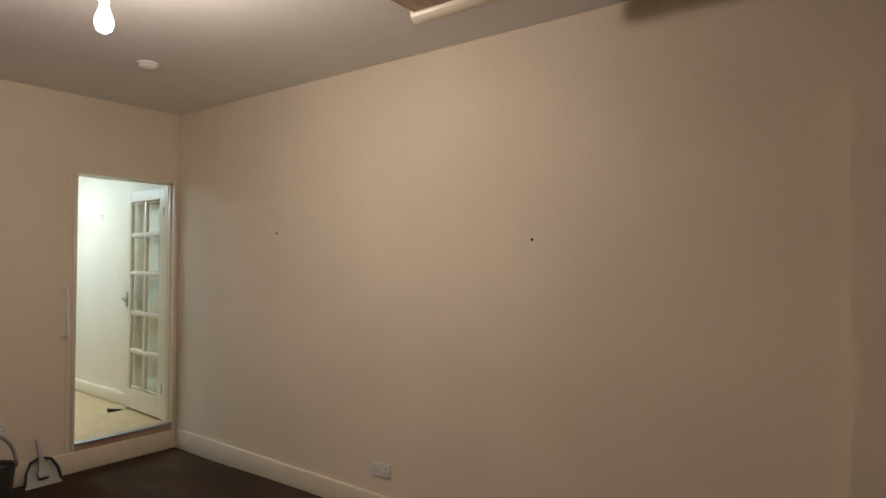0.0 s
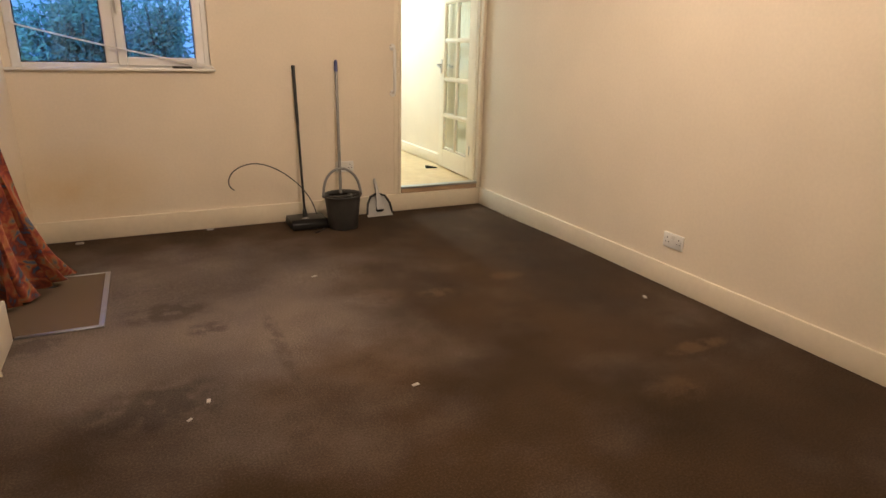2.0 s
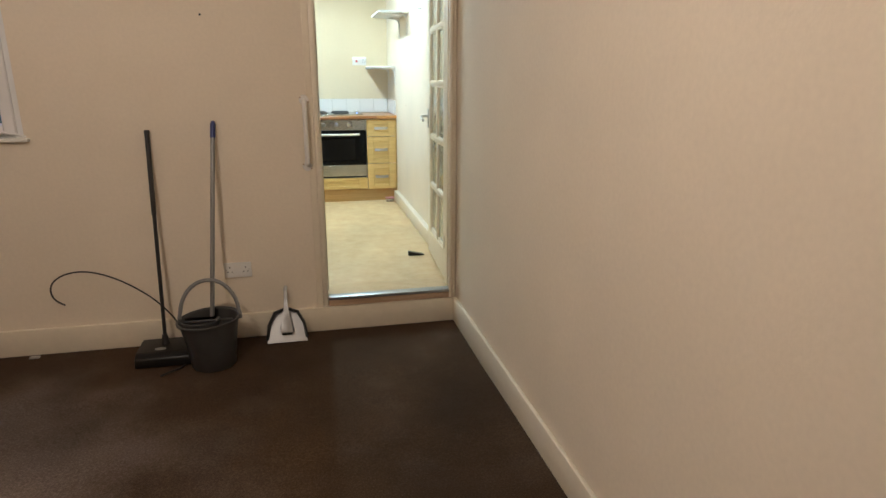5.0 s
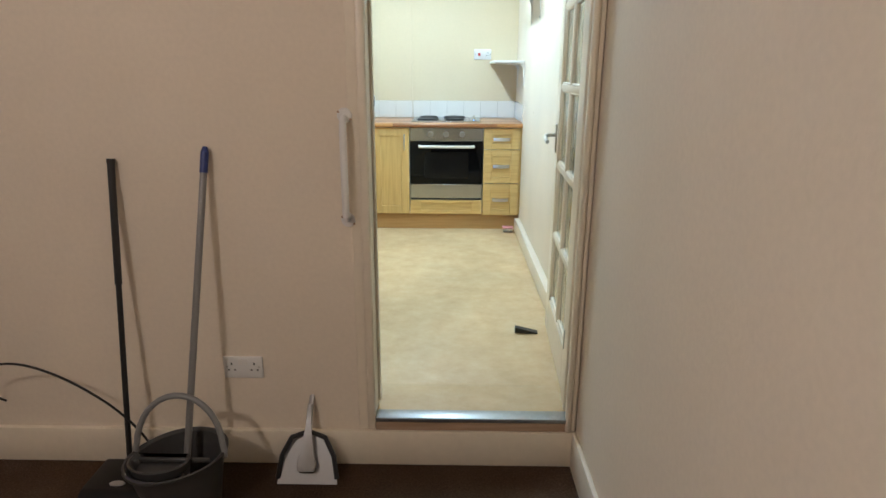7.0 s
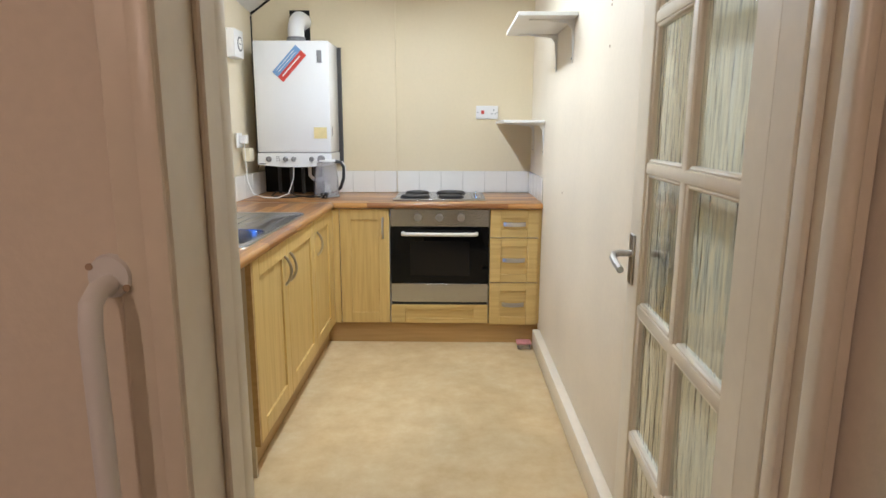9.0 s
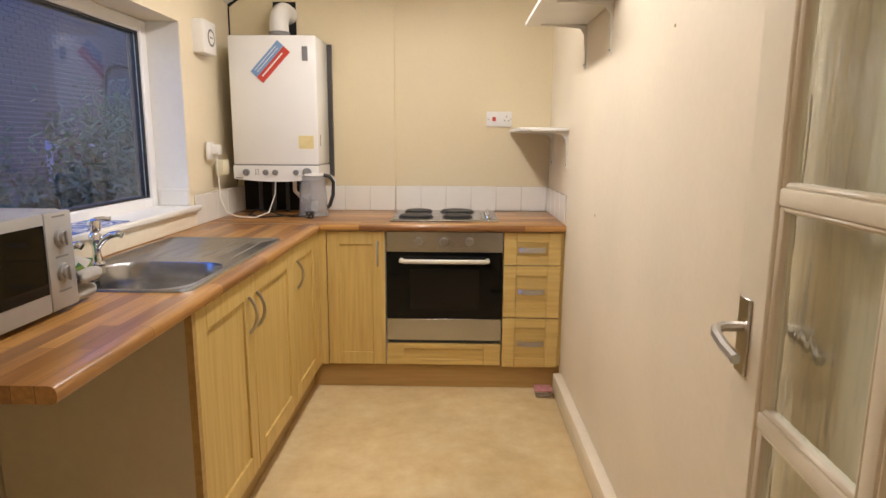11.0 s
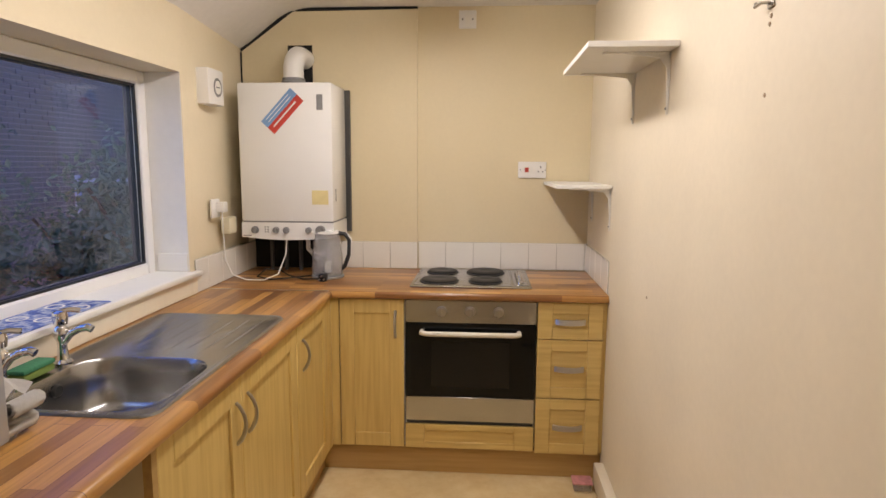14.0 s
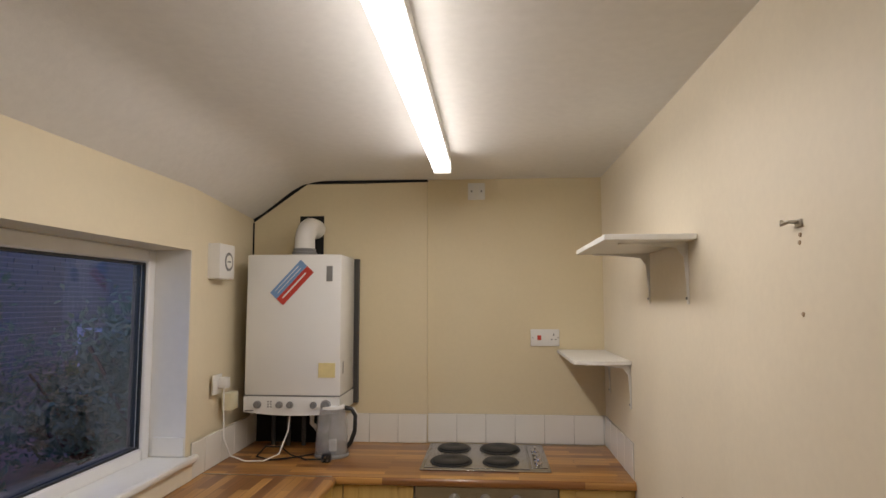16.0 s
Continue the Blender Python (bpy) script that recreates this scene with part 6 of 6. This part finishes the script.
# low porch, a black block for its dark opening, and a sloping coping
bm = boxes((-6.985, -6.80, 12.5, 12.998, -0.05, 2.12), (-6.48, -5.85, 12.5, 12.998, -0.05, 2.12), (-6.985, -5.85, 12.5, 12.998, 2.12, 2.30))
porch = part("porch", bm, RENDER_WALL, h, smooth=False)
part("doorway", boxes((-6.795, -6.485, 12.60, 12.99, -0.05, 2.11)), BLACK, porch, "black block added for the dark inside of the doorway")
for x in (-6.33, -6.13, -5.95):
    part("panel_bar", boxes((x, x + 0.04, 12.46, 12.499, 0.4, 2.05)), UPVC, porch)
bm = bmesh.new()
sweep(bm, [(-6.95, 12.44, 2.52), (-5.8, 12.44, 2.06)], 0.045, 6)
part("coping", bm, UPVC, porch)
bm = bmesh.new()
sweep(bm, [(-6.93, 11.3, 0.0), (-6.93, 11.3, 2.30)] + [(-6.93, 11.3 + 0.45 * (1 - math.cos(radians(q))), 2.35 + 0.45 * math.sin(radians(q))) for q in range(15, 91, 15)] + [(-6.93, 12.45, 2.82)], 0.04, 8)
part("drainpipe", bm, BLACK, h)
g = thing("metal_gate", (-6.1, 9.0, -0.05), "pale blue painted metal gate across the yard", "gate")
bm = bmesh.new()
box(bm, -6.60, -6.53, 8.98, 9.04, -0.05, 1.42, 0.006)
box(bm, -5.74, -5.67, 8.98, 9.04, -0.05, 1.42, 0.006)
box(bm, -6.53, -5.74, 8.99, 9.03, 1.31, 1.37, 0.004)
box(bm, -6.53, -5.74, 8.99, 9.03, 0.10, 0.16, 0.004)
part("gate_frame", bm, GATE_BLUE, g)
for i in range(6):
    bm = bmesh.new()
    rod(bm, (-6.42 + i * 0.115, 9.01, 0.12), (-6.42 + i * 0.115, 9.01, 1.34), 0.012, None, 8)
    part("bar", bm, BLACK, g)


def bush(name, x, y, height, spread, leaves, label, seed):
    """A shrub: a few limbs from one stem and many small leaves in uneven clumps."""
    rng = random.Random(seed)
    b = thing(name, (x, y, -0.05), label, "shrub", "shrubs in the yard")
    bm = bmesh.new()
    tips = []
    for _ in range(26):
        a, r = rng.uniform(0, 6.28), spread * rng.uniform(0.2, 0.95)
        top = Vector((x + r * math.cos(a), y + r * math.sin(a), height * rng.uniform(0.35, 1.0)))
        mid = Vector((x, y, -0.05)).lerp(top, 0.5) + Vector((0, 0, 0.12))
        sweep(bm, [(x, y, -0.05), mid, top], 0.018, 5)
        tips += [top, mid, mid.lerp(top, 0.5)]
    part("trunk", bm, BARK, b)
    bm = bmesh.new()
    for _ in range(leaves * 3):
        c = rng.choice(tips) + Vector((rng.gauss(0, 0.15), rng.gauss(0, 0.15), rng.gauss(0, 0.14)))
        c.z = max(c.z, 0.05)
        d = Vector((rng.gauss(0, 1), rng.gauss(0, 1), rng.gauss(0.2, 0.8))).normalized()
        s = d.orthogonal().normalized()
        n, k = d.cross(s), rng.uniform(0.026, 0.050)
        vs = [bm.verts.new(c), bm.verts.new(c + d * k + s * k * 0.45 + n * 0.006), bm.verts.new(c + d * k * 2.1), bm.verts.new(c + d * k - s * k * 0.45 + n * 0.006)]
        bm.faces.new(vs)
    ob = part("crown", bm, LEAF, b, smooth=False)
    tagged(ob, kind="stuff")


bush("evergreen_shrub", -3.35, 5.6, 1.75, 0.7, 2800, "dense dark green shrub in the yard", 3)
bush("evergreen_shrub", -2.3, 6.5, 2.2, 0.85, 3000, "broad leafy shrub across the yard", 9)
bush("evergreen_shrub", -4.5, 4.2, 1.6, 0.8, 2800, "leafy dark green shrub below the brick wall", 4)
bush("evergreen_shrub", -5.0, 6.9, 1.15, 0.7, 2000, "low green fern-like shrub beside the gate", 5)
bush("evergreen_shrub", -3.2, 6.9, 2.15, 0.75, 2800, "tall leafy shrub in the middle of the yard", 6)
bush("evergreen_shrub", -4.0, 2.6, 1.5, 0.7, 2400, "low green shrub near the house", 7)
bush("evergreen_shrub", -5.4, 4.9, 2.1, 0.85, 3000, "tall green shrub below the brick wall", 8)

# brick side wall of the neighbouring house
b = thing("brick_house_wall", (-7.0, 7.0, -0.05), "weathered brick side wall of the next house", "brick wall")
part("mortar", boxes((-7.2, -7.01, 1.0, 12.998, -0.05, 5.5)), MORTAR, b, smooth=False)
bm = boxes((-0.02, 0.02, -0.1075, 0.1075, -0.0325, 0.0325))
me = bpy.data.meshes.new("brick")
bm.to_mesh(me)
bm.free()
me.materials.append(BRICK)
rest, near = [], 0
for row in range(72):
    for col in range(52):
        y, z = 1.2 + col * 0.225 + (0.1125 if row % 2 else 0), row * 0.075
        if 1.9 < z < 3.1 and 5.2 < y < 9.3 and near < 300:
            o = new("brick", me)
            o.location = Vector((-7.01 + 0.003 * math.sin(row * 7.1 + col * 3.3), y, z)) - b.location
            o.parent = b
            near += 1
        else:
            rest.append((y, z))
verts, faces = [], []
for y, z in rest:
    k = len(verts)
    verts += [(-6.99 - b.location.x, y + a - b.location.y, z + c - b.location.z) for a, c in ((-0.1075, -0.0325), (0.1075, -0.0325), (0.1075, 0.0325), (-0.1075, 0.0325))]
    verts += [(-7.02 - b.location.x, y + a - b.location.y, z + c - b.location.z) for a, c in ((-0.1075, -0.0325), (0.1075, -0.0325), (0.1075, 0.0325), (-0.1075, 0.0325))]
    faces += [(k, k + 1, k + 2, k + 3), (k, k + 4, k + 5, k + 1), (k + 1, k + 5, k + 6, k + 2), (k + 2, k + 6, k + 7, k + 3), (k + 3, k + 7, k + 4, k)]
me = bpy.data.meshes.new("brickwork")
me.from_pydata(verts, [], faces)
me.materials.append(BRICK)
o = tagged(new("brickwork", me), kind="stuff")
o.parent = b
